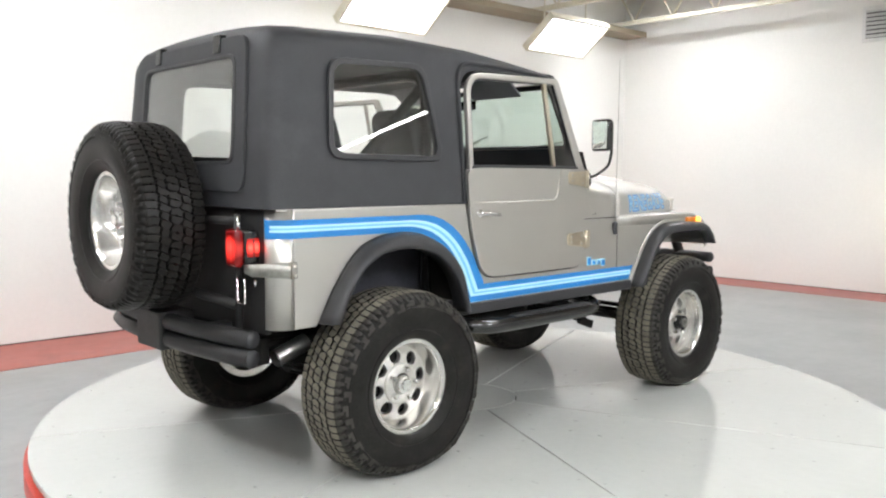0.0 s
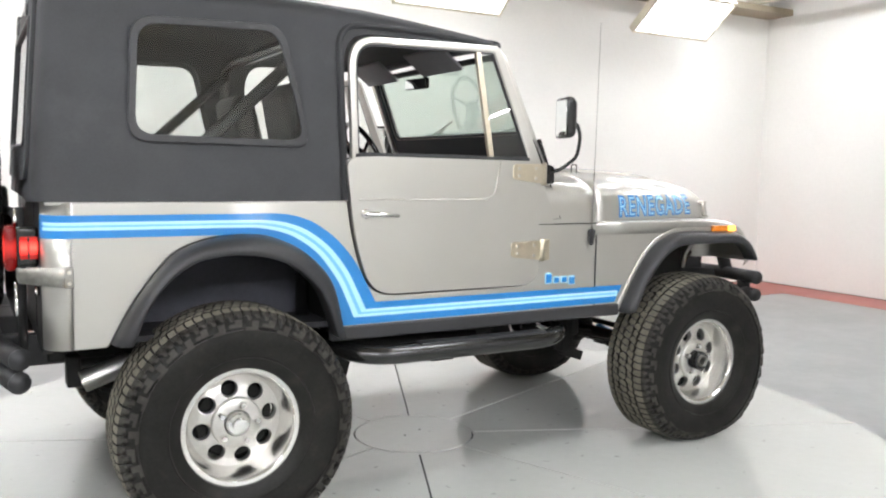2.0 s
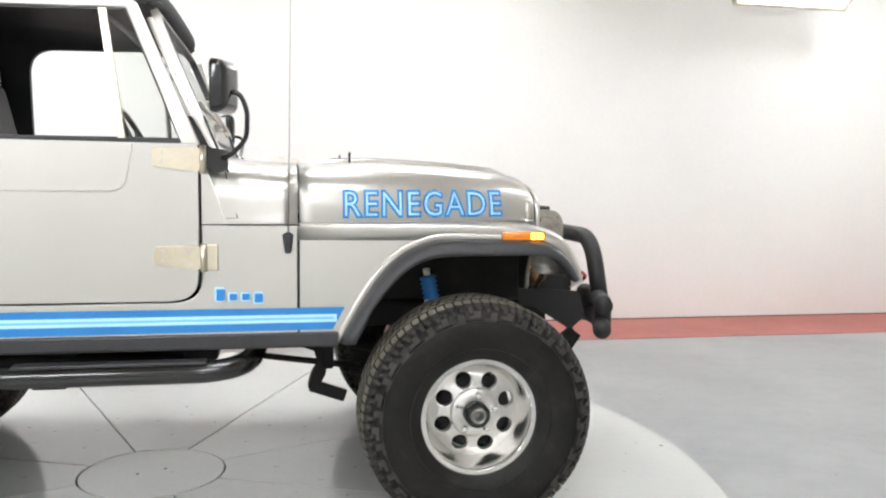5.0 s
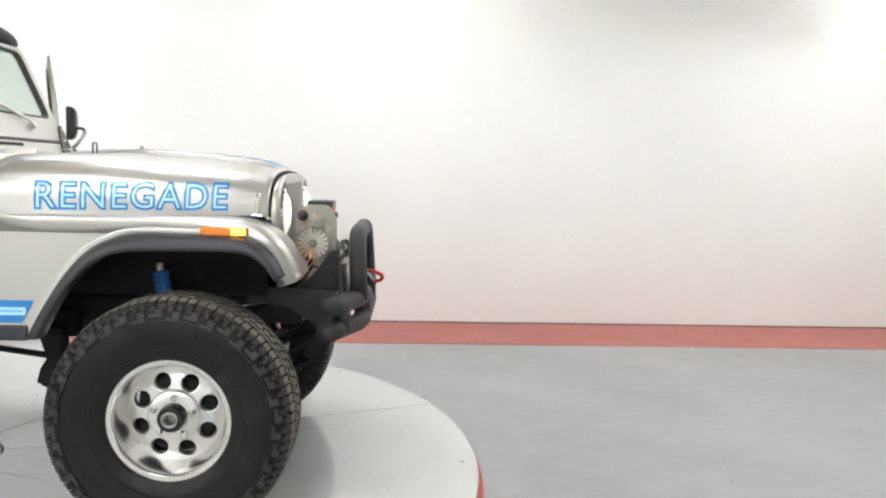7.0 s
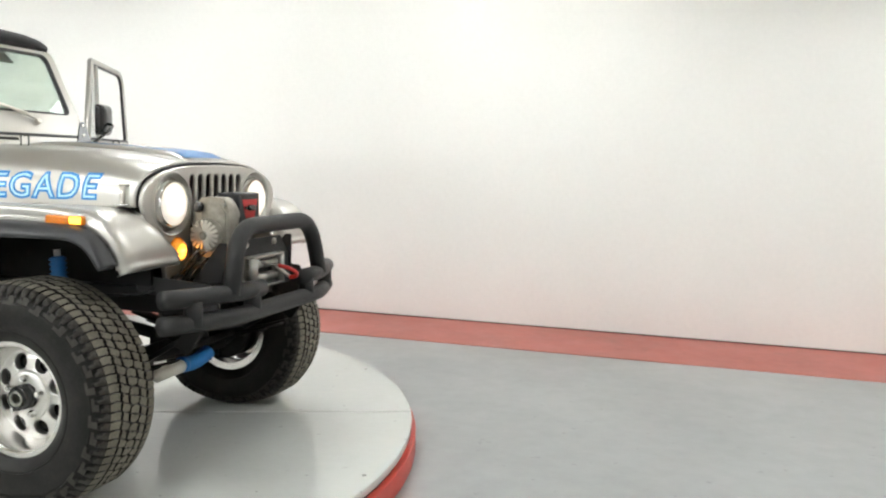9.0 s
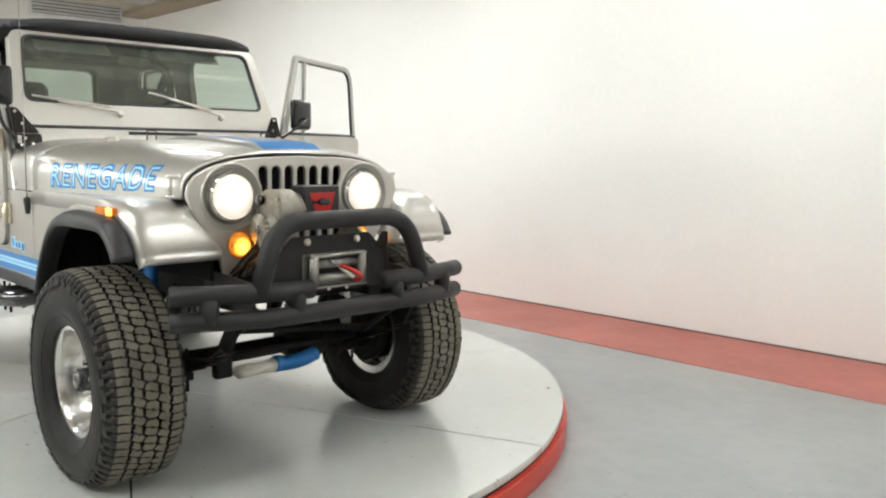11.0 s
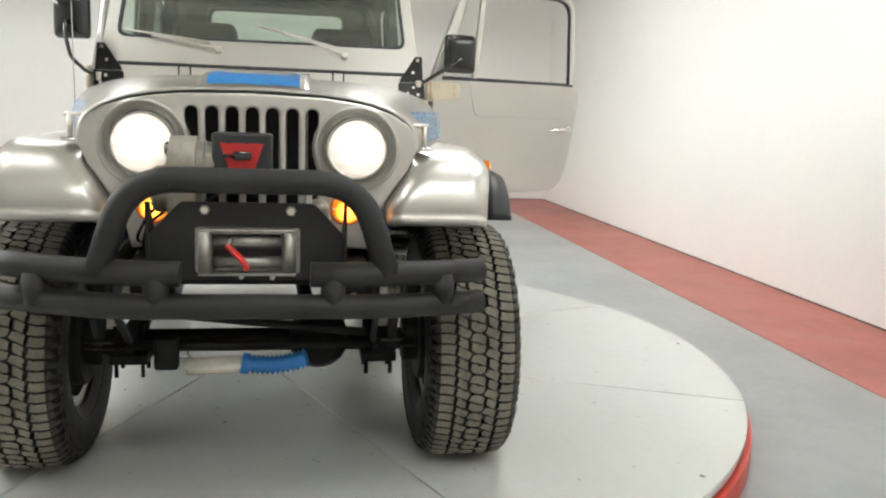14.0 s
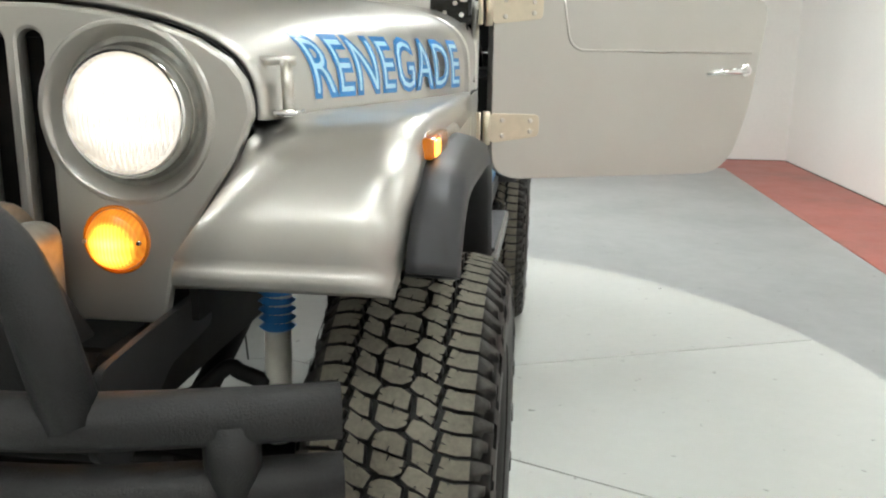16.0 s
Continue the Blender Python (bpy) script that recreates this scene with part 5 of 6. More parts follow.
def stripe_lines(end_top, end_bot, start):
    top = curve_points([(start, 1.186, 0), (-1.40, 1.186, 0), (-1.13, 1.186, 0), (-1.044, 1.186, 0), (-0.955, 1.177, 0), (-0.863, 1.143, 0), (-0.768, 1.072, 0), (-0.694, 0.983, 0), (-0.643, 0.889, 0), (-0.606, 0.819, 0)], 4)
    bot = curve_points([(start, 1.107, 0), (-1.40, 1.107, 0), (-1.216, 1.107, 0), (-1.100, 1.101, 0), (-1.000, 1.072, 0), (-0.940, 1.034, 0), (-0.885, 0.985, 0), (-0.814, 0.883, 0), (-0.782, 0.810, 0), (-0.752, 0.731, 0)], 4)
    return top + [Vector((end_top, 0.818, 0))], bot + [Vector((end_bot, 0.736, 0))]


for s in (-1, 1):
    top_l, bot_l = stripe_lines(0.712, 0.668, -1.741)
    st = part("stripe", band(0, 1, top_l, bot_l, s, 0.0014), BLUE, car, "bright blue vinyl side stripe")
    top_l, bot_l = stripe_lines(0.683, 0.683, -1.741)
    part("pinstripe", band(0.30, 0.435, top_l, bot_l, s, 0.0022), LIGHTBLUE, st, "pale blue pinstripe")
    part("pinstripe", band(0.435, 0.525, top_l, bot_l, s, 0.0022), MIDBLUE, st, "sky blue pinstripe")
    part("pinstripe", band(0.525, 0.66, top_l, bot_l, s, 0.0022), LIGHTBLUE, st, "pale blue pinstripe")
    part("stripe_end", loft([[(0.672, s * (SIDE + 0.0024), 0.7934), (0.672, s * (SIDE + 0.0024), 0.7639)], [(0.683, s * (SIDE + 0.0024), 0.7934), (0.683, s * (SIDE + 0.0024), 0.7639)]]), LIGHTBLUE, st)

    def wrap(z0, z1, out, a1):
        pts = [(-1.741 - (0.09 + out) * math.sin(a), s * (SIDE - 0.09 + (0.09 + out) * math.cos(a))) for a in [a1 * k / 8 for k in range(9)]]
        return loft([[(x, y, z0) for x, y in pts], [(x, y, z1) for x, y in pts]])
    part("stripe_wrap", wrap(1.107, 1.186, 0.0014, 1.46), BLUE, st)
    part("pinstripe", wrap(1.1339, 1.1445, 0.0022, 1.15), LIGHTBLUE, st)
    part("pinstripe", wrap(1.1445, 1.1516, 0.0022, 1.08), MIDBLUE, st)
    part("pinstripe", wrap(1.1516, 1.1623, 0.0022, 1.15), LIGHTBLUE, st)
    # maker's badge as plain blue blocks
    for k, (x, w, h) in enumerate(((0.250, 0.038, 0.052), (0.296, 0.036, 0.034), (0.340, 0.036, 0.034), (0.384, 0.038, 0.044))):
        z = 0.846 if k < 3 else 0.836
        bd = part("badge", box(x - 0.002, x + w - 0.003, s * (SIDE - 0.001), s * (SIDE + 0.003), z, z + h, 0.006), LIGHTBLUE, car, "small blue badge block")
        part("badge_face", box(x + 0.004, x + w - 0.005, s * SIDE, s * (SIDE + 0.005), z + 0.004, z + h - 0.007, 0.004), BLUE, bd)


def lettering(text, s, x0, x1, z0, z1, grow, out):
    """Letters laid onto the curved flank of the hood."""
    cu = bpy.data.curves.new("lettering", "FONT")
    cu.body, cu.size, cu.space_character, cu.offset = text, 1.0, 1.12, grow
    cu.resolution_u = 3
    ob = new("lettering_tmp", cu)
    me = bpy.data.meshes.new_from_object(ob.evaluated_get(bpy.context.evaluated_depsgraph_get()))
    bpy.data.objects.remove(ob)
    bpy.data.curves.remove(cu)
    bm = bmesh.new()
    bm.from_mesh(me)
    bpy.data.meshes.remove(me)
    u = [v.co.x for v in bm.verts]
    w = [v.co.y for v in bm.verts]
    u0, u1, w0, w1 = min(u), max(u), min(w), max(w)
    for k in range(1, 12):
        bmesh.ops.bisect_plane(bm, geom=bm.verts[:] + bm.edges[:] + bm.faces[:], plane_co=(0, w0 + (w1 - w0) * k / 12, 0), plane_no=(0, 1, 0))
    for k in range(1, 30):
        bmesh.ops.bisect_plane(bm, geom=bm.verts[:] + bm.edges[:] + bm.faces[:], plane_co=(u0 + (u1 - u0) * k / 30, 0, 0), plane_no=(1, 0, 0))
    for v in bm.verts:
        f, g = (v.co.x - u0) / (u1 - u0), (v.co.y - w0) / (w1 - w0)
        x = x0 + (x1 - x0) * f if s < 0 else x1 - (x1 - x0) * f
        z = z0 + (z1 - z0) * g
        v.co = (x, s * (hood_y(x, z) + out), z)
    return bm


def islands(bm):
    """Each connected piece as a bmesh of its own, from front to back."""
    left, out = set(bm.faces), []
    while left:
        todo, seen = [next(iter(left))], set()
        while todo:
            f = todo.pop()
            if f in seen:
                continue
            seen.add(f)
            todo += [g for v in f.verts for g in v.link_faces if g not in seen]
        left -= seen
        nb, made = bmesh.new(), {}
        for f in seen:
            for v in f.verts:
                if v not in made:
                    made[v] = nb.verts.new(v.co)
            nb.faces.new([made[v] for v in f.verts])
        out.append((min(v.co.x for v in nb.verts), nb))
    bm.free()
    return [nb for _, nb in sorted(out, key=lambda o: o[0])]


for s in (-1, 1):
    word = new("lettering")
    word.parent = car
    word["label"] = "blue outlined word decal on the hood"
    for nb in islands(lettering("RENEGADE", s, 0.706, 1.360, 1.142, 1.251, 0.050, 0.0010)):
        part("letter", nb, BLUE, word)
    for nb in islands(lettering("RENEGADE", s, 0.714, 1.352, 1.151, 1.242, -0.012, 0.0016)):
        part("letter_face", nb, LIGHTBLUE, word)

# -- front bumper, bull bar and winch --
TB = 0.0365
bumper = part("front_bumper", tube(bent([(1.745, -0.702, 0.696), (1.812, -0.52, 0.692), (1.862, -0.36, 0.689), (1.862, 0.36, 0.686), (1.812, 0.52, 0.680), (1.745, 0.702, 0.676)], 0.10, 6), TB, 20), SATIN, car, "black double-tube front bumper")
for s in (-1, 1):
    part("upper_tube", tube(bent([(1.750, s * 0.702, 0.784 - s * 0.009), (1.812, s * 0.52, 0.782 - s * 0.005), (1.858, s * 0.36, 0.782 - s * 0.002), (1.862, s * 0.180, 0.781)], 0.10, 6), TB, 20), SATIN, bumper)
    for y, x in ((0.575, 1.797), (0.245, 1.860)):
        part("upright", tube([(x, s * y, 0.684), (x, s * y, 0.776)], 0.036, 16), SATIN, bumper)
    gus = rounded([(1.40, 0.83), (1.62, 0.82), (1.76, 0.81), (1.79, 0.70), (1.725, 0.640), (1.56, 0.745), (1.40, 0.76)], 0.015)
    part("frame_bracket", plate(gus, [], s * 0.375, s * 0.387, "y", 0.002), SATIN, bumper)
    part("brace", bar((1.735, s * 0.385, 0.648), (1.44, s * 0.40, 0.47), 0.02, 0.02, 0.003), SATIN, bumper)
    gp = rounded([(1.60, 0.80), (1.76, 0.80), (1.76, 0.97), (1.73, 0.97)], 0.008)
    part("winch_gusset", plate(gp, [], s * 0.278, s * 0.288, "y", 0.001), SATIN, bumper)
part("bull_bar", tube(bent([(1.852, -0.402, 0.780), (1.838, -0.320, 1.042), (1.838, 0.320, 1.042), (1.852, 0.402, 0.780)], 0.13, 9), TB, 20), SATIN, bumper, "black hoop over the winch")
wp = [(-0.288, 0.742), (0.288, 0.742), (0.288, 0.868), (0.190, 0.972), (-0.190, 0.972), (-0.288, 0.868)]
part("winch_plate", plate(rounded(wp, 0.012), [], 1.744, 1.752, "x", 0.002), SATIN, bumper, "black winch mounting plate")
part("winch_tray", box(1.55, 1.75, -0.285, 0.285, 0.742, 0.752), SATIN, bumper)
for y in (-0.123, 0.123):
    part("bolt", moved(lathe([(0.016, 0), (0.016, 0.006), (0.012, 0.012), (0, 0.013)], 6, "x"), Matrix.Translation((1.752, y, 0.949))), STAINLESS, bumper)
for y, z in ((-0.02, 0.752), (0.07, 0.750), (-0.24, 0.76)):
    part("bolt", moved(disc(0.008, 0, 0.005, 8, 0.001, "x"), Matrix.Translation((1.752, y, z))), STAINLESS, bumper)

winch = new("winch")
winch.parent = car
winch["label"] = "electric winch with cast gear housing"
part("fairlead_plate", plate(rounded([(-0.150, 0.764), (0.150, 0.764), (0.150, 0.900), (-0.150, 0.900)], 0.012), [rounded([(-0.100, 0.785), (0.100, 0.785), (0.100, 0.879), (-0.100, 0.879)], 0.006)], 1.753, 1.761, "x", 0.002), ZINC, winch, "weathered zinc roller fairlead")
for z in (0.768, 0.896):
    part("fairlead_lip", box(1.755, 1.805, -0.138, 0.138, z - 0.004, z + 0.004, 0.002), ZINC, winch)
for y in (-0.118, 0.118):
    part("upright_roller", tube([(1.790, y, 0.772), (1.790, y, 0.892)], 0.0205, 16), ZINC, winch)
    part("roller_cap", tube([(1.790, y, 0.892), (1.790, y, 0.903)], 0.012, 10), ZINC, winch)
for z in (0.800, 0.860):
    part("level_roller", tube([(1.772, -0.098, z), (1.772, 0.098, z)], 0.0195, 16), ZINC, winch)
shape = rounded([(1.572, 1.110), (1.602, 1.156), (1.705, 1.156), (1.738, 1.110), (1.740, 0.900), (1.690, 0.866), (1.612, 0.900), (1.576, 0.945)], 0.03, 5)
part("gear_housing", plate(shape, [], -0.225, -0.150, "y", 0.014), CAST, winch, "grey cast gear housing")
part("housing_face", plate([(1.655 + (x - 1.655) * 0.80, 1.01 + (z - 1.01) * 0.84) for x, z in shape], [], -0.232, -0.218, "y", 0.005), CAST, winch)
part("clutch_housing", moved(disc(0.058, -0.235, -0.150, 28, 0.010), Matrix.Translation((1.655, 0, 0.842))), ZINC, winch)
for k in range(5):
    part("housing_rib", box(1.612 + k * 0.020, 1.618 + k * 0.020, -0.241, -0.225, 0.805, 0.876, 0.002), ZINC, winch)
for x, z in ((1.595, 1.125), (1.715, 1.125), (1.722, 0.92), (1.60, 0.93)):
    part("housing_bolt", moved(disc(0.008, -0.238, -0.224, 8, 0.001), Matrix.Translation((x, 0, z))), ZINC, winch)
part("motor", moved(lathe([(0.0, -0.236), (0.040, -0.234), (0.060, -0.222), (0.068, -0.200), (0.068, -0.13), (0.063, -0.125), (0.063, -0.02), (0.0, -0.02)], 36, "y"), Matrix.Translation((1.652, 0, 1.078))), CAST, winch, "cast motor housing")
fan = bmesh.new()
fan = lathe([(0.0, -0.022), (0.018, -0.022), (0.020, -0.014), (0.062, -0.008), (0.068, -0.010), (0.070, 0.0), (0.070, 0.012)], 36, "y")
w_fan = part("end_cover", moved(fan, Matrix.Translation((1.650, -0.262, 0.998))), CAST, winch, "round finned end cover")
part("cover_body", moved(disc(0.066, -0.255, -0.215, 32, 0.006), Matrix.Translation((1.650, 0, 0.998))), CAST, w_fan)
for k in range(18):
    a = 2 * math.pi * k / 18
    r0, r1 = 0.018, 0.064
    part("fin", bar((1.650 + r0 * math.cos(a), -0.280, 0.998 + r0 * math.sin(a)), (1.650 + r1 * math.cos(a), -0.276, 0.998 + r1 * math.sin(a)), 0.0085, 0.012), STAINLESS, w_fan)
part("cover_bolt", moved(disc(0.012, -0.030, -0.018, 12, 0.002), Matrix.Translation((1.650, -0.262, 0.998))), ZINC, w_fan)
part("clutch_knob", moved(lathe([(0.016, 0.02), (0.017, -0.012), (0.022, -0.016), (0.023, -0.026), (0.016, -0.032), (0, -0.034)], 20, "y"), Matrix.Translation((1.603, -0.222, 1.113))), GLOSSBLACK, winch)
part("drum", tube([(1.645, -0.13, 0.868), (1.645, 0.16, 0.868)], 0.050, 24), ZINC, winch)
for k in range(14):
    y = -0.115 + k * 0.0195
    ring = [(1.645 + 0.058 * math.cos(a), y + 0.004 * math.sin(a / 2), 0.868 + 0.058 * math.sin(a)) for a in [2 * math.pi * j / 20 for j in range(20)]]
    part("cable_turn", tube(ring, 0.0095, 6, False, True), ZINC, winch)
part("drum_flange", moved(disc(0.105, 0, 0.02, 32, 0.004), Matrix.Translation((1.645, 0.165, 0.90))), CAST, winch)
part("far_housing", moved(box(-0.08, 0.08, -0.035, 0.035, -0.10, 0.09, 0.03, 4), Matrix.Translation((1.645, 0.205, 0.88))), CAST, winch)
cb = part("control_box", moved(box(-0.055, 0.055, -0.086, 0.086, -0.085, 0.072, 0.008, 3), Matrix.Translation((1.660, -0.020, 1.098))), FLAREBLACK, winch, "black control box with a red badge")
part("red_badge", plate([(-0.083, 1.142), (-0.060, 1.142), (-0.057, 1.136), (-0.052, 1.142), (-0.010, 1.142), (-0.006, 1.136), (-0.002, 1.142), (0.043, 1.142), (0.016, 1.062), (-0.056, 1.062)], [], 1.7152, 1.7168, "x"), REDPAINT, cb, "plain red badge")
part("socket", moved(box(1.716, 1.732, -0.045, 0.008, 1.092, 1.118, 0.006), Matrix()), GLOSSBLACK, cb)
part("socket_tether", tube([(1.722, -0.045, 1.103), (1.726, -0.075, 1.106)], 0.005, 6), GLOSSBLACK, cb)
hook_path = curve_points([(1.872, -0.050, 0.862), (1.905, -0.028, 0.851), (1.934, -0.002, 0.830), (1.926, 0.006, 0.811), (1.900, 0.0, 0.806)], 5)
part("tow_hook", tube(hook_path, 0.0085, 10), REDHOOK, winch, "red painted tow hook")
part("hook_latch", tube([(1.862, -0.046, 0.856), (1.900, 0.006, 0.806)], 0.007, 8), STAINLESS, winch)
part("cable", tube([(1.66, -0.02, 0.90), (1.80, -0.045, 0.866), (1.874, -0.050, 0.863)], 0.006, 8), ZINC, winch)
for (y0, z0), (y1, z1), m in (((-0.245, 0.965), (-0.335, 0.835), GLOSSBLACK), ((-0.250, 0.930), (-0.315, 0.800), CHASSIS), ((-0.235, 0.900), (-0.300, 0.770), GLOSSBLACK)):
    part("winch_cable", tube(curve_points([(1.645, y0, z0), (1.615, y0 - 0.055, (z0 + z1) / 2 + 0.015), (1.565, y1 - 0.01, z1), (1.48, y1 + 0.01, z1 - 0.03)], 5), 0.0050, 8), m, winch)
part("battery_cable", tube(curve_points([(1.62, -0.10, 0.98), (1.55, -0.30, 0.83), (1.45, -0.40, 0.76), (1.20, -0.42, 0.74)], 6), 0.007, 6), GLOSSBLACK, winch)

# -- mirrors --
def mirror_shell():
    """A shallow dished housing: flat behind the glass, rounded away towards the front."""
    rows = []
    for x, k in ((-0.016, 0.97), (-0.012, 1.0), (0.004, 1.0), (0.018, 0.95), (0.029, 0.84), (0.036, 0.66), (0.039, 0.40)):
        out = rounded([(-0.080 * k, -0.090 * k), (0.080 * k, -0.090 * k), (0.080 * k, 0.090 * k), (-0.080 * k, 0.090 * k)], 0.024 * k, 4)
        rows.append([(x, y, z) for y, z in out])
    return loft(rows, True, True)


for s, c, arm in ((-1, (0.286, -0.828, 1.599), [(0.262, -0.728, 1.352), (0.31, -0.765, 1.366), (0.366, -0.820, 1.425), (0.370, -0.838, 1.52), (0.345, -0.840, 1.580), (0.306, -0.838, 1.582)]),
                  (1, (0.190, 0.935, 1.528), [(0.250, 0.722, 1.372), (0.275, 0.755, 1.392), (0.285, 0.88, 1.470), (0.270, 0.925, 1.500), (0.213, 0.940, 1.506)])):
    head = part("door_mirror", moved(mirror_shell(), Matrix.Translation(c) @ pose(0, 0, 0, 0, 0, s * 18)), GLOSSBLACK, car, "black square door mirror on a bent arm")
    part("arm", tube(bent(arm, 0.03, 4), 0.0085, 10), GLOSSBLACK, head)
    part("mirror_face", moved(box(-0.0185, -0.0155, -0.067, 0.067, -0.077, 0.077, 0.001), Matrix.Translation(c) @ pose(0, 0, 0, 0, 0, s * 18)), MIRROR, head, "mirror glass")
    part("arm_foot", moved(box(-0.03, 0.03, -0.012, 0.012, -0.02, 0.02, 0.004), Matrix.Translation(arm[0])), STAINLESS, head)

# -- rear end --
rb = part("rear_bumper", tube(bent([(-1.905, -0.695, 0.692), (-1.962, -0.48, 0.697), (-1.985, -0.25, 0.700), (-1.985, 0.25, 0.700), (-1.962, 0.48, 0.697), (-1.905, 0.695, 0.692)], 0.12, 6), 0.039, 20), SATIN, car, "black double-tube rear bumper")
part("lower_tube", tube(bent([(-1.908, -0.695, 0.611), (-1.962, -0.48, 0.616), (-1.985, -0.25, 0.618), (-1.985, 0.25, 0.618), (-1.962, 0.48, 0.616), (-1.908, 0.695, 0.611)], 0.12, 6), 0.039, 20), SATIN, rb)
for s in (-1, 1):
    for z in (0.692, 0.611):
        a = Vector((-1.9045 if z > 0.65 else -1.9075, s * 0.696, z))
        part("end_cap", tube([a, a + Vector((0.0017, s * 0.0066, 0))], 0.0375, 20), FLAREBLACK, rb)
part("receiver", box(-2.035, -1.86, -0.10, 0.16, 0.565, 0.745, 0.012), SATIN, rb)
for s in (-1, 1):
    part("frame_bracket", box(-1.95, -1.70, s * 0.33, s * 0.40, 0.60, 0.72, 0.006), SATIN, rb)
carrier = part("spare_carrier", tube([(-1.885, -0.555, 0.70), (-1.885, -0.555, 1.205)], 0.016, 12), SATIN, car, "black swing-out spare wheel carrier")
part("carrier_arm", tube(bent([(-1.89, -0.555, 0.82), (-1.90, -0.10, 0.84), (-1.90, 0.10, 1.10), (-1.93, 0.02, 1.165)], 0.06), 0.022, 10), SATIN, carrier)
part("carrier_arm", tube([(-1.89, -0.555, 1.18), (-1.905, 0.02, 1.165)], 0.018, 10), SATIN, carrier)
part("wheel_mount", moved(disc(0.10, -1.985, -1.90, 24, 0.01, "x"), Matrix.Translation((0, 0.02, 1.165))), SATIN, carrier)
part("pull_loop", tube(bent([(-1.905, -0.585, 0.945), (-1.905, -0.585, 0.835), (-1.905, -0.645, 0.835), (-1.905, -0.645, 0.945)], 0.015), 0.005, 8), CHROME, carrier, "chrome pull loop")
for s in (-1, 1):
    tl = part("tail_light", box(-1.902, -1.832, s * 0.535, s * 0.645, 1.000, 1.142, 0.012, 3), GLOSSBLACK, car, "tail light with lit red lenses")
    part("lens", box(-1.940, -1.900, s * 0.540, s * 0.640, 0.988, 1.146, 0.019, 5), REDPLASTIC, tl, "red rear lens")
    part("side_lens", box(-1.892, -1.836, s * 0.640, s * 0.654, 1.030, 1.108, 0.006, 3), REDLIT, tl, "square lit red side lens")
    part("lens_bar", box(-1.868, -1.862, s * 0.652, s * 0.6555, 1.032, 1.106, 0.001), GLOSSBLACK, tl)
    part("mount_stem", tube([(-1.90, s * 0.590, 1.128), (-1.90, s * 0.590, 1.20)], 0.008, 8), CHROME, tl)
    strap = [(-1.905, 0.640, 0.966, 1.000), (-1.900, 0.700, 0.954, 1.004), (-1.768, 0.782, 0.943, 1.010), (-1.755, 0.784, 0.942, 1.011)]
    rows = [[(x, s * y, a), (x, s * y, b)] for x, y, a, b in strap]
    hb = part("corner_bracket", thick(loft(rows), 0.010), ZINC, car, "dull silver corner hinge bracket")
    part("end_leaf", box(-1.768, -1.738, s * 0.764, s * 0.790, 0.941, 1.012, 0.004), ZINC, hb)
    for z in (0.958, 0.995):
        part("bolt", moved(disc(0.007, 0, s * 0.007, 8, 0.001), Matrix.Translation((-1.752, s * 0.789, z))), STAINLESS, hb)
part("bolt_row", tube([(-1.84, -0.62, 0.90), (-1.84, -0.62, 0.93)], 0.008, 8), CHROME, car)
ex = part("exhaust", tube(bent([(-1.665, -0.515, 0.560), (-1.50, -0.505, 0.610), (-1.30, -0.45, 0.66), (-0.95, -0.42, 0.60), (0.1, -0.40, 0.55)], 0.08), 0.030, 14, False), CHASSIS, car, "exhaust pipe with bright tip")
part("tip", tube([(-1.690, -0.520, 0.550), (-1.520, -0.507, 0.605)], 0.041, 20, False), CASTALLOY, ex)
part("muffler", moved(box(-0.28, 0.28, -0.09, 0.09, -0.06, 0.06, 0.05, 4), Matrix.Translation((-0.55, -0.34, 0.60))), CHASSIS, ex)

# -- side steps --
for s in (-1, 1):
    y = s * 0.800
    stp = part("side_step", tube(bent([(-0.76, s * 0.45, 0.630), (-0.70, y - s * 0.06, 0.610), (-0.58, y, 0.598), (0.26, y, 0.598), (0.37, y - s * 0.07, 0.615), (0.40, s * 0.45, 0.640)], 0.09, 6), 0.040, 18), GLOSSBLACK, car, "gloss black tubular side step")
    part("tread_pad", box(-0.42, 0.22, y - 0.030, y + 0.030, 0.630, 0.642, 0.004), FLAREBLACK, stp)
    part("mount", box(-0.36, -0.25, s * 0.50, y, 0.552, 0.572, 0.004), SATIN, stp)

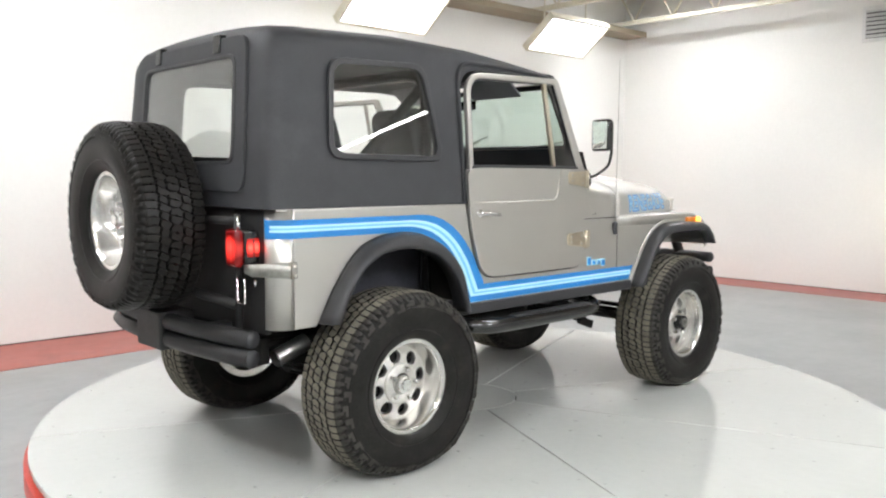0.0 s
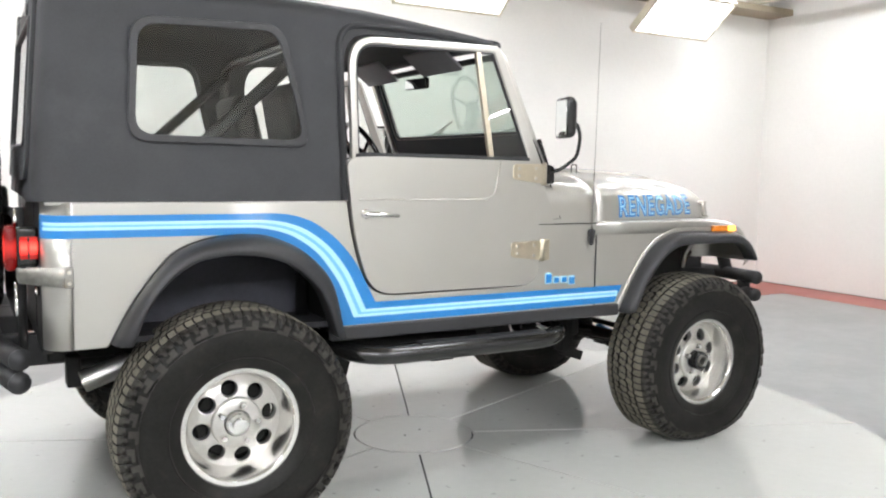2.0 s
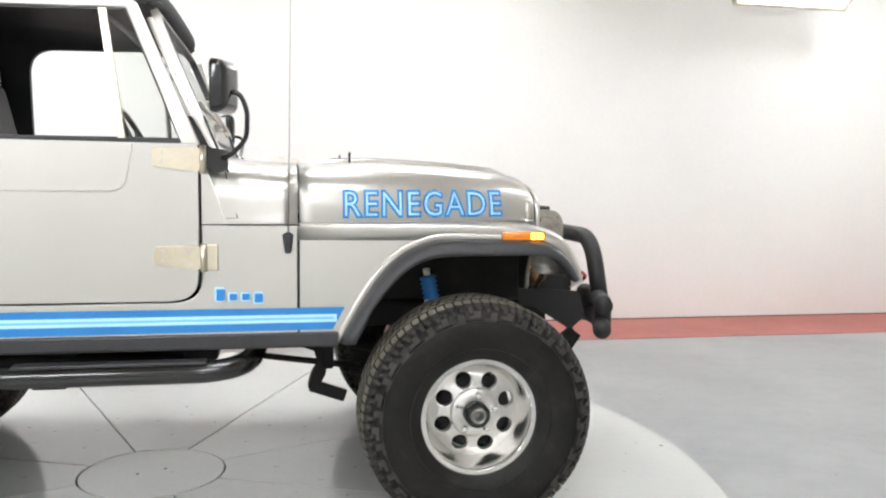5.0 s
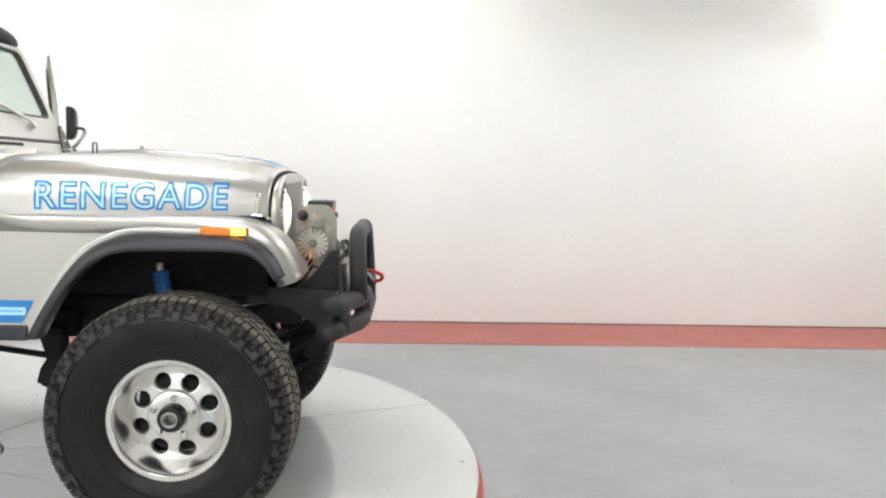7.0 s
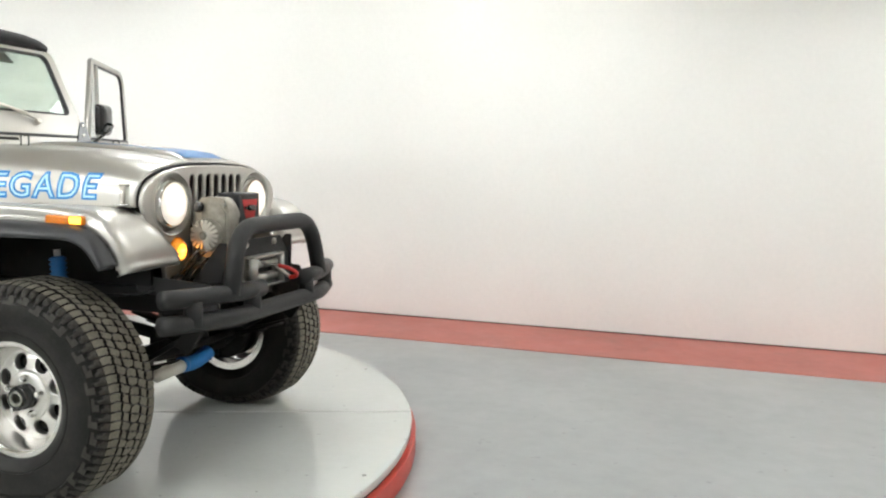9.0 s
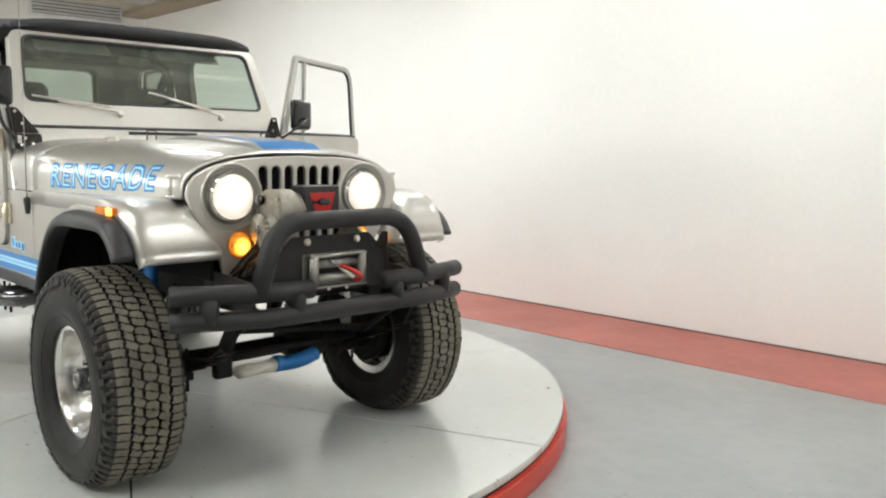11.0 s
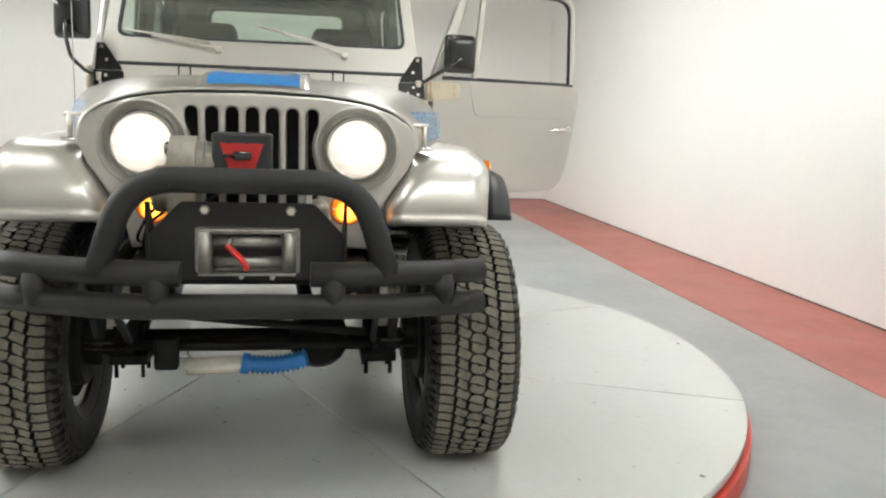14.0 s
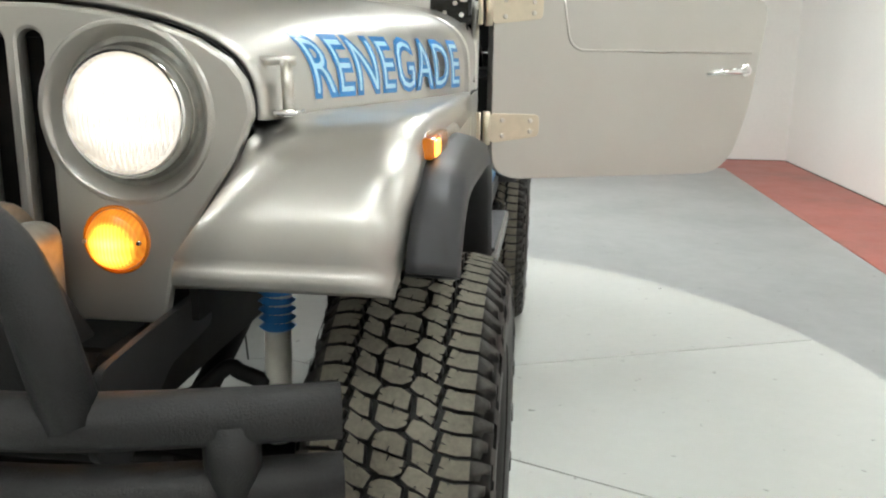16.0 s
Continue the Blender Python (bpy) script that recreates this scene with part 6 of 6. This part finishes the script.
# -- chassis and running gear --
for s in (-1, 1):
    rail = part("frame_rail", box(-1.80, 0.72, s * 0.345, s * 0.415, 0.615, 0.725, 0.006), CHASSIS, car, "black ladder-frame rail")
    part("front_rail", box(0.60, 1.62, s * 0.295, s * 0.362, 0.672, 0.775, 0.006), CHASSIS, rail)
    for x in (-WX, WX):
        spring = part("leaf_spring", loft([[(x + u, s * 0.44 - 0.032, 0.545 - 0.10 * (1 - (u / 0.52) ** 2)), (x + u, s * 0.44 + 0.032, 0.545 - 0.10 * (1 - (u / 0.52) ** 2))] for u in [-0.52 + 1.04 * k / 16 for k in range(17)]]), CHASSIS, car, "black leaf spring pack")
        for j in range(1, 5):
            ln = 0.52 - j * 0.09
            leaf = loft([[(x + u, s * 0.44 - 0.032, 0.545 - 0.012 * j - 0.10 * (1 - (u / 0.52) ** 2)), (x + u, s * 0.44 + 0.032, 0.545 - 0.012 * j - 0.10 * (1 - (u / 0.52) ** 2))] for u in [-ln + 2 * ln * k / 10 for k in range(11)]])
            part("leaf", thick(leaf, 0.008), CHASSIS, spring)
        part("spring_plate", box(x - 0.08, x + 0.08, s * 0.375, s * 0.505, 0.335, 0.372, 0.006), CHASSIS, spring)
        for u in (-0.055, 0.055):
            for w in (-0.045, 0.045):
                part("u_bolt", tube([(x + u, s * 0.44 + w, 0.285), (x + u, s * 0.44 + w, 0.47)], 0.008, 6), CHASSIS, spring)
        part("shackle", box(x - 0.55, x - 0.50, s * 0.40, s * 0.48, 0.52, 0.64, 0.008), CHASSIS, spring)
        part("shackle", bar((x + 0.535, s * 0.44, 0.645), (x + 0.465, s * 0.44, 0.545), 0.022, 0.07, 0.005), CHASSIS, spring)
    hang = rounded([(-0.715, 0.66), (-0.575, 0.66), (-0.585, 0.535), (-0.612, 0.440), (-0.640, 0.432), (-0.655, 0.470), (-0.690, 0.545)], 0.012)
    hg = part("spring_hanger", plate(hang, [], s * 0.40, s * 0.48, "y", 0.004), CHASSIS, car, "black spring hanger")
    part("hanger_link", bar((-0.630, s * 0.44, 0.452), (-0.735, s * 0.44, 0.395), 0.022, 0.045, 0.004), CHASSIS, hg)
    hang = rounded([(0.590, 0.66), (0.690, 0.66), (0.668, 0.585), (0.658, 0.500), (0.622, 0.432), (0.586, 0.440), (0.602, 0.500), (0.628, 0.540), (0.612, 0.590)], 0.010)
    hg = part("spring_hanger", plate(hang, [], s * 0.405, s * 0.475, "y", 0.003), CHASSIS, car, "black spring hanger")
    part("hanger_link", bar((0.600, s * 0.44, 0.447), (0.740, s * 0.44, 0.398), 0.022, 0.05, 0.004), CHASSIS, hg)
    part("strut", tube([(0.355, s * 0.44, 0.582), (0.800, s * 0.44, 0.520)], 0.013, 10), CHASSIS, hg)
    # front shock with blue boot
    ya, yb, xa = (-0.470, -0.535, 1.085) if s < 0 else (0.448, 0.446, 1.225)
    sh = part("shock_absorber", tube([(xa, ya, 0.80), (xa + (0.08 if s < 0 else 0.02), yb, 0.36 if s < 0 else 0.47)], 0.026, 14), WHITEPAINT, car, "white shock absorber with blue boot")
    a, b = Vector((xa - 0.012, ya * 0.985, 0.895)), Vector((xa + (0.030 if s < 0 else 0.008), ya + (yb - ya) * 0.28, 0.665 if s < 0 else 0.695))
    rib = [a.lerp(b, k / 24) for k in range(25)]
    part("boot", tube(rib, [0.036 if k % 2 else 0.025 for k in range(25)], 16), BLUERUBBER, sh, "blue ribbed boot")
    part("stud", tube([(xa - 0.017, ya * 0.98, 0.925), (xa - 0.012, ya * 0.985, 0.890)], 0.014, 10), WHITEPAINT, sh)
    rsh = part("shock_absorber", tube([(-1.30, s * 0.40, 0.80), (-1.22, s * 0.50, 0.36)], 0.026, 14), WHITEPAINT, car, "white shock absorber")
    part("inner_arch", plate([(-1.66, 0.70), (-0.78, 0.70), (-0.78, BELT - 0.02), (-1.66, BELT - 0.02)], [], s * 0.465, s * 0.475, "y"), ARCH, car, "dark sprayed inner wheel arch")
    part("arch_roof", box(-1.64, -0.80, s * 0.47, s * 0.742, 1.115, 1.125), CHASSIS, car)
    part("arch_end", box(-0.795, -0.780, s * 0.47, s * 0.742, 0.70, 1.12), CHASSIS, car)
    part("arch_end", box(-1.665, -1.650, s * 0.47, s * 0.742, 0.74, 1.12), CHASSIS, car)
for x, dy in ((WX, 0.22), (-WX, 0.0)):
    ax = part("axle", tube([(x, -0.60, HUBZ), (x, 0.60, HUBZ)], 0.042, 16), CHASSIS, car, "black axle tube with differential")
    part("differential", moved(lathe([(0.0, -0.14), (0.08, -0.12), (0.108, -0.04), (0.108, 0.05), (0.07, 0.12), (0.0, 0.16)], 28, "x"), Matrix.Translation((x, dy, HUBZ + 0.012))), CHASSIS, ax)
    for s in (-1, 1):
        part("knuckle", moved(disc(0.085, s * 0.53, s * 0.62, 20, 0.01), Matrix.Translation((x, 0, HUBZ))), CHASSIS, ax)
        part("backing_plate", moved(disc(0.155, s * 0.585, s * 0.640, 32, 0.01), Matrix.Translation((x, 0, HUBZ))), CHASSIS, ax)
part("steering_arm", tube(curve_points([(1.24, 0.18, 0.50), (1.25, 0.282, 0.562), (1.25, 0.349, 0.618), (1.25, 0.376, 0.610), (1.25, 0.434, 0.590)], 5), 0.016, 10), CHASSIS, car)
part("tie_rod", tube([(1.36, -0.56, 0.435), (1.36, 0.56, 0.435)], 0.016, 10), CHASSIS, car)
part("drag_link", tube([(1.40, 0.52, 0.47), (1.42, -0.30, 0.56)], 0.015, 10), CHASSIS, car)
stab = part("steering_damper", tube([(1.375, -0.245, 0.362), (1.375, -0.232, 0.362), (1.375, -0.228, 0.363), (1.375, -0.045, 0.366)], [0.012, 0.014, 0.030, 0.030], 18), WHITEPAINT, car, "white steering damper with blue ribbed boot")
part("boot", tube([(1.375, -0.045 + 0.225 * k / 28, 0.372 - 0.012 * math.sin(math.pi * k / 28) + 0.016 * (k / 28) ** 2) for k in range(29)], [(0.037 if k < 5 else 0.035) if k % 2 or k < 4 else 0.024 for k in range(29)], 18), BLUERUBBER, stab, "blue ribbed boot")
part("damper_bracket", box(1.34, 1.39, -0.335, -0.255, 0.350, 0.465, 0.012), CHASSIS, stab)
part("front_crossmember", box(1.50, 1.58, -0.36, 0.36, 0.690, 0.745, 0.01), CHASSIS, car)
part("rear_crossmember", box(-1.80, -1.70, -0.42, 0.42, 0.61, 0.725, 0.01), CHASSIS, car)
part("skid_plate", moved(box(-0.28, 0.28, -0.34, 0.34, -0.03, 0.03, 0.02), Matrix.Translation((-0.05, 0, 0.565))), CHASSIS, car)
part("gearbox", moved(box(-0.45, 0.45, -0.16, 0.16, -0.12, 0.12, 0.06, 3), Matrix.Translation((0.25, 0, 0.70))), CHASSIS, car)
part("engine", moved(box(-0.40, 0.35, -0.26, 0.26, -0.25, 0.22, 0.05, 3), Matrix.Translation((0.98, 0, 0.90))), CHASSIS, car)
for p, q in (((0.30, 0.12, 0.60), (1.10, 0.20, 0.44)), ((-0.30, 0.0, 0.60), (-1.08, 0.0, 0.44))):
    part("drive_shaft", tube([p, q], 0.030, 12), CHASSIS, car)
part("fuel_tank", box(-1.72, -1.38, -0.34, 0.34, 0.56, 0.70, 0.03, 3), CHASSIS, car)

# -- cabin --
part("floor_pan", box(-1.80, 0.30, -0.74, 0.74, 0.728, 0.750), INTERIOR, car, "black cabin floor")
part("firewall", box(0.19, 0.22, -0.73, 0.73, 0.75, 1.340), INTERIOR, car)
part("wheel_box", box(-1.64, -0.80, -0.74, -0.46, 1.126, 1.16, 0.01), INTERIOR, car)
part("wheel_box", box(-1.64, -0.80, 0.46, 0.74, 1.126, 1.16, 0.01), INTERIOR, car)
dash = part("dashboard", box(0.03, 0.200, -0.71, 0.71, 1.17, 1.385, 0.025, 3), INTERIOR, car, "black dashboard with instruments")
part("dash_pad", box(-0.02, 0.185, -0.70, 0.70, 1.370, 1.408, 0.018, 3), VINYL, dash)
part("gauge", moved(disc(0.07, 0.015, 0.032, 28, 0.004, "x"), Matrix.Translation((0, 0.0, 1.30))), ZINC, dash)
RIMM = Matrix.Translation((-0.165, 0.345, 1.425)) @ pose(0, 0, 0, 0, 62, 0)
ring = [RIMM @ Vector((0.19 * math.cos(a), 0.19 * math.sin(a), 0)) for a in [2 * math.pi * k / 40 for k in range(40)]]
stw = part("steering_wheel", tube(ring, 0.014, 10, False, True), GLOSSBLACK, car, "black steering wheel")
for a in (0, 120, 240):
    part("spoke", tube([RIMM @ Vector((0, 0, -0.02)), RIMM @ Vector((0.19 * math.cos(radians(a)), 0.19 * math.sin(radians(a)), 0))], 0.010, 8), GLOSSBLACK, stw)
part("horn_pad", moved(disc(0.055, -0.035, 0.005, 24, 0.01, "z"), RIMM), GLOSSBLACK, stw)
part("column", tube([RIMM @ Vector((0, 0, -0.03)), (0.06, 0.345, 1.31)], 0.030, 14), INTERIOR, stw)


def seat(y):
    st = new("front_seat")
    st.parent = car
    st["label"] = "black vinyl high-back bucket seat"
    part("cushion", box(-0.70, -0.18, y - 0.24, y + 0.24, 0.96, 1.10, 0.05, 4), VINYL, st)
    bk = box(-0.06, 0.06, y - 0.23, y + 0.23, 0.0, 0.67, 0.05, 4)
    for v in bk.verts:
        if v.co.z > 0.40:
            f = (v.co.z - 0.40) / 0.27
            v.co.y = y + (v.co.y - y) * (1 - 0.30 * f)
    part("backrest", moved(bk, Matrix.Translation((-0.73, 0, 1.05)) @ pose(0, 0, 0, 0, -12, 0)), VINYL, st)
    part("seat_base", box(-0.58, -0.15, y - 0.18, y + 0.18, 0.75, 0.96, 0.01), INTERIOR, st)
    return st


seat(-0.385)
seat(0.385)
rs = part("rear_seat", box(-1.50, -1.10, -0.44, 0.44, 0.98, 1.12, 0.05, 4), VINYL, car, "black vinyl rear bench seat")
part("backrest", moved(box(-0.06, 0.06, -0.44, 0.44, 0.0, 0.25, 0.05, 4), Matrix.Translation((-1.50, 0, 1.08)) @ pose(0, 0, 0, 0, -12, 0)), VINYL, rs)
roll = part("roll_bar", tube(bent([(-0.86, -0.60, 0.76), (-0.86, -0.60, 1.80), (-0.86, -0.52, 1.872), (-0.86, 0.52, 1.872), (-0.86, 0.60, 1.80), (-0.86, 0.60, 0.76)], 0.10, 6), 0.0285, 14), GLOSSBLACK, car, "black padded roll bar")
for s in (-1, 1):
    part("brace", tube([(-0.87, s * 0.575, 1.80), (-1.55, s * 0.61, 1.17)], 0.0265, 14), GLOSSBLACK, roll)
    v = part("sun_visor", moved(box(-0.007, 0.007, -0.19, 0.19, -0.075, 0.075, 0.006), Matrix.Translation((-0.120, s * 0.33, 1.862)) @ pose(0, 0, 0, 0, -52, 0)), VISOR, car, "grey folded sun visor")
rm = part("rear_view_mirror", moved(box(-0.010, 0.010, -0.095, 0.095, -0.027, 0.027, 0.008), Matrix.Translation((-0.035, -0.02, 1.79)) @ pose(0, 0, 0, 0, 0, 8)), GLOSSBLACK, car, "interior rear-view mirror")
part("mirror_face", moved(box(-0.013, -0.0105, -0.087, 0.087, -0.021, 0.021), Matrix.Translation((-0.035, -0.02, 1.79)) @ pose(0, 0, 0, 0, 0, 8)), MIRROR, rm)
part("stalk", tube([(-0.02, -0.02, 1.80), (0.045, -0.02, 1.86)], 0.006, 8), GLOSSBLACK, rm)

# -- the far flank of the body stands a little closer in, from the cowl back --
for ob in car.children:
    if ob.type != "MESH" or ob.name.startswith("door") and not ob.name.startswith("door_mirror"):
        continue
    for o in [ob, *ob.children_recursive]:
        if o.type == "MESH":
            for v in o.data.vertices:
                if v.co.y > 0.2:
                    v.co.y -= 0.030 * min(1.0, max(0.0, (1.0 - v.co.x) / 0.8)) * min(1.0, (v.co.y - 0.2) / 0.5)

# -- headlight beams --
for s in (-1, 1):
    beam = bpy.data.lights.new("headlight_beam", "SPOT")
    beam.energy, beam.spot_size, beam.spot_blend, beam.color, beam.shadow_soft_size = 110.0, radians(20), 0.9, (1.0, 0.86, 0.62), 0.05
    lamp = new("headlight_beam", beam)
    lamp.matrix_basis = look((1.60, s * HLY, HLZ), (7.8, s * HLY, 0.9))
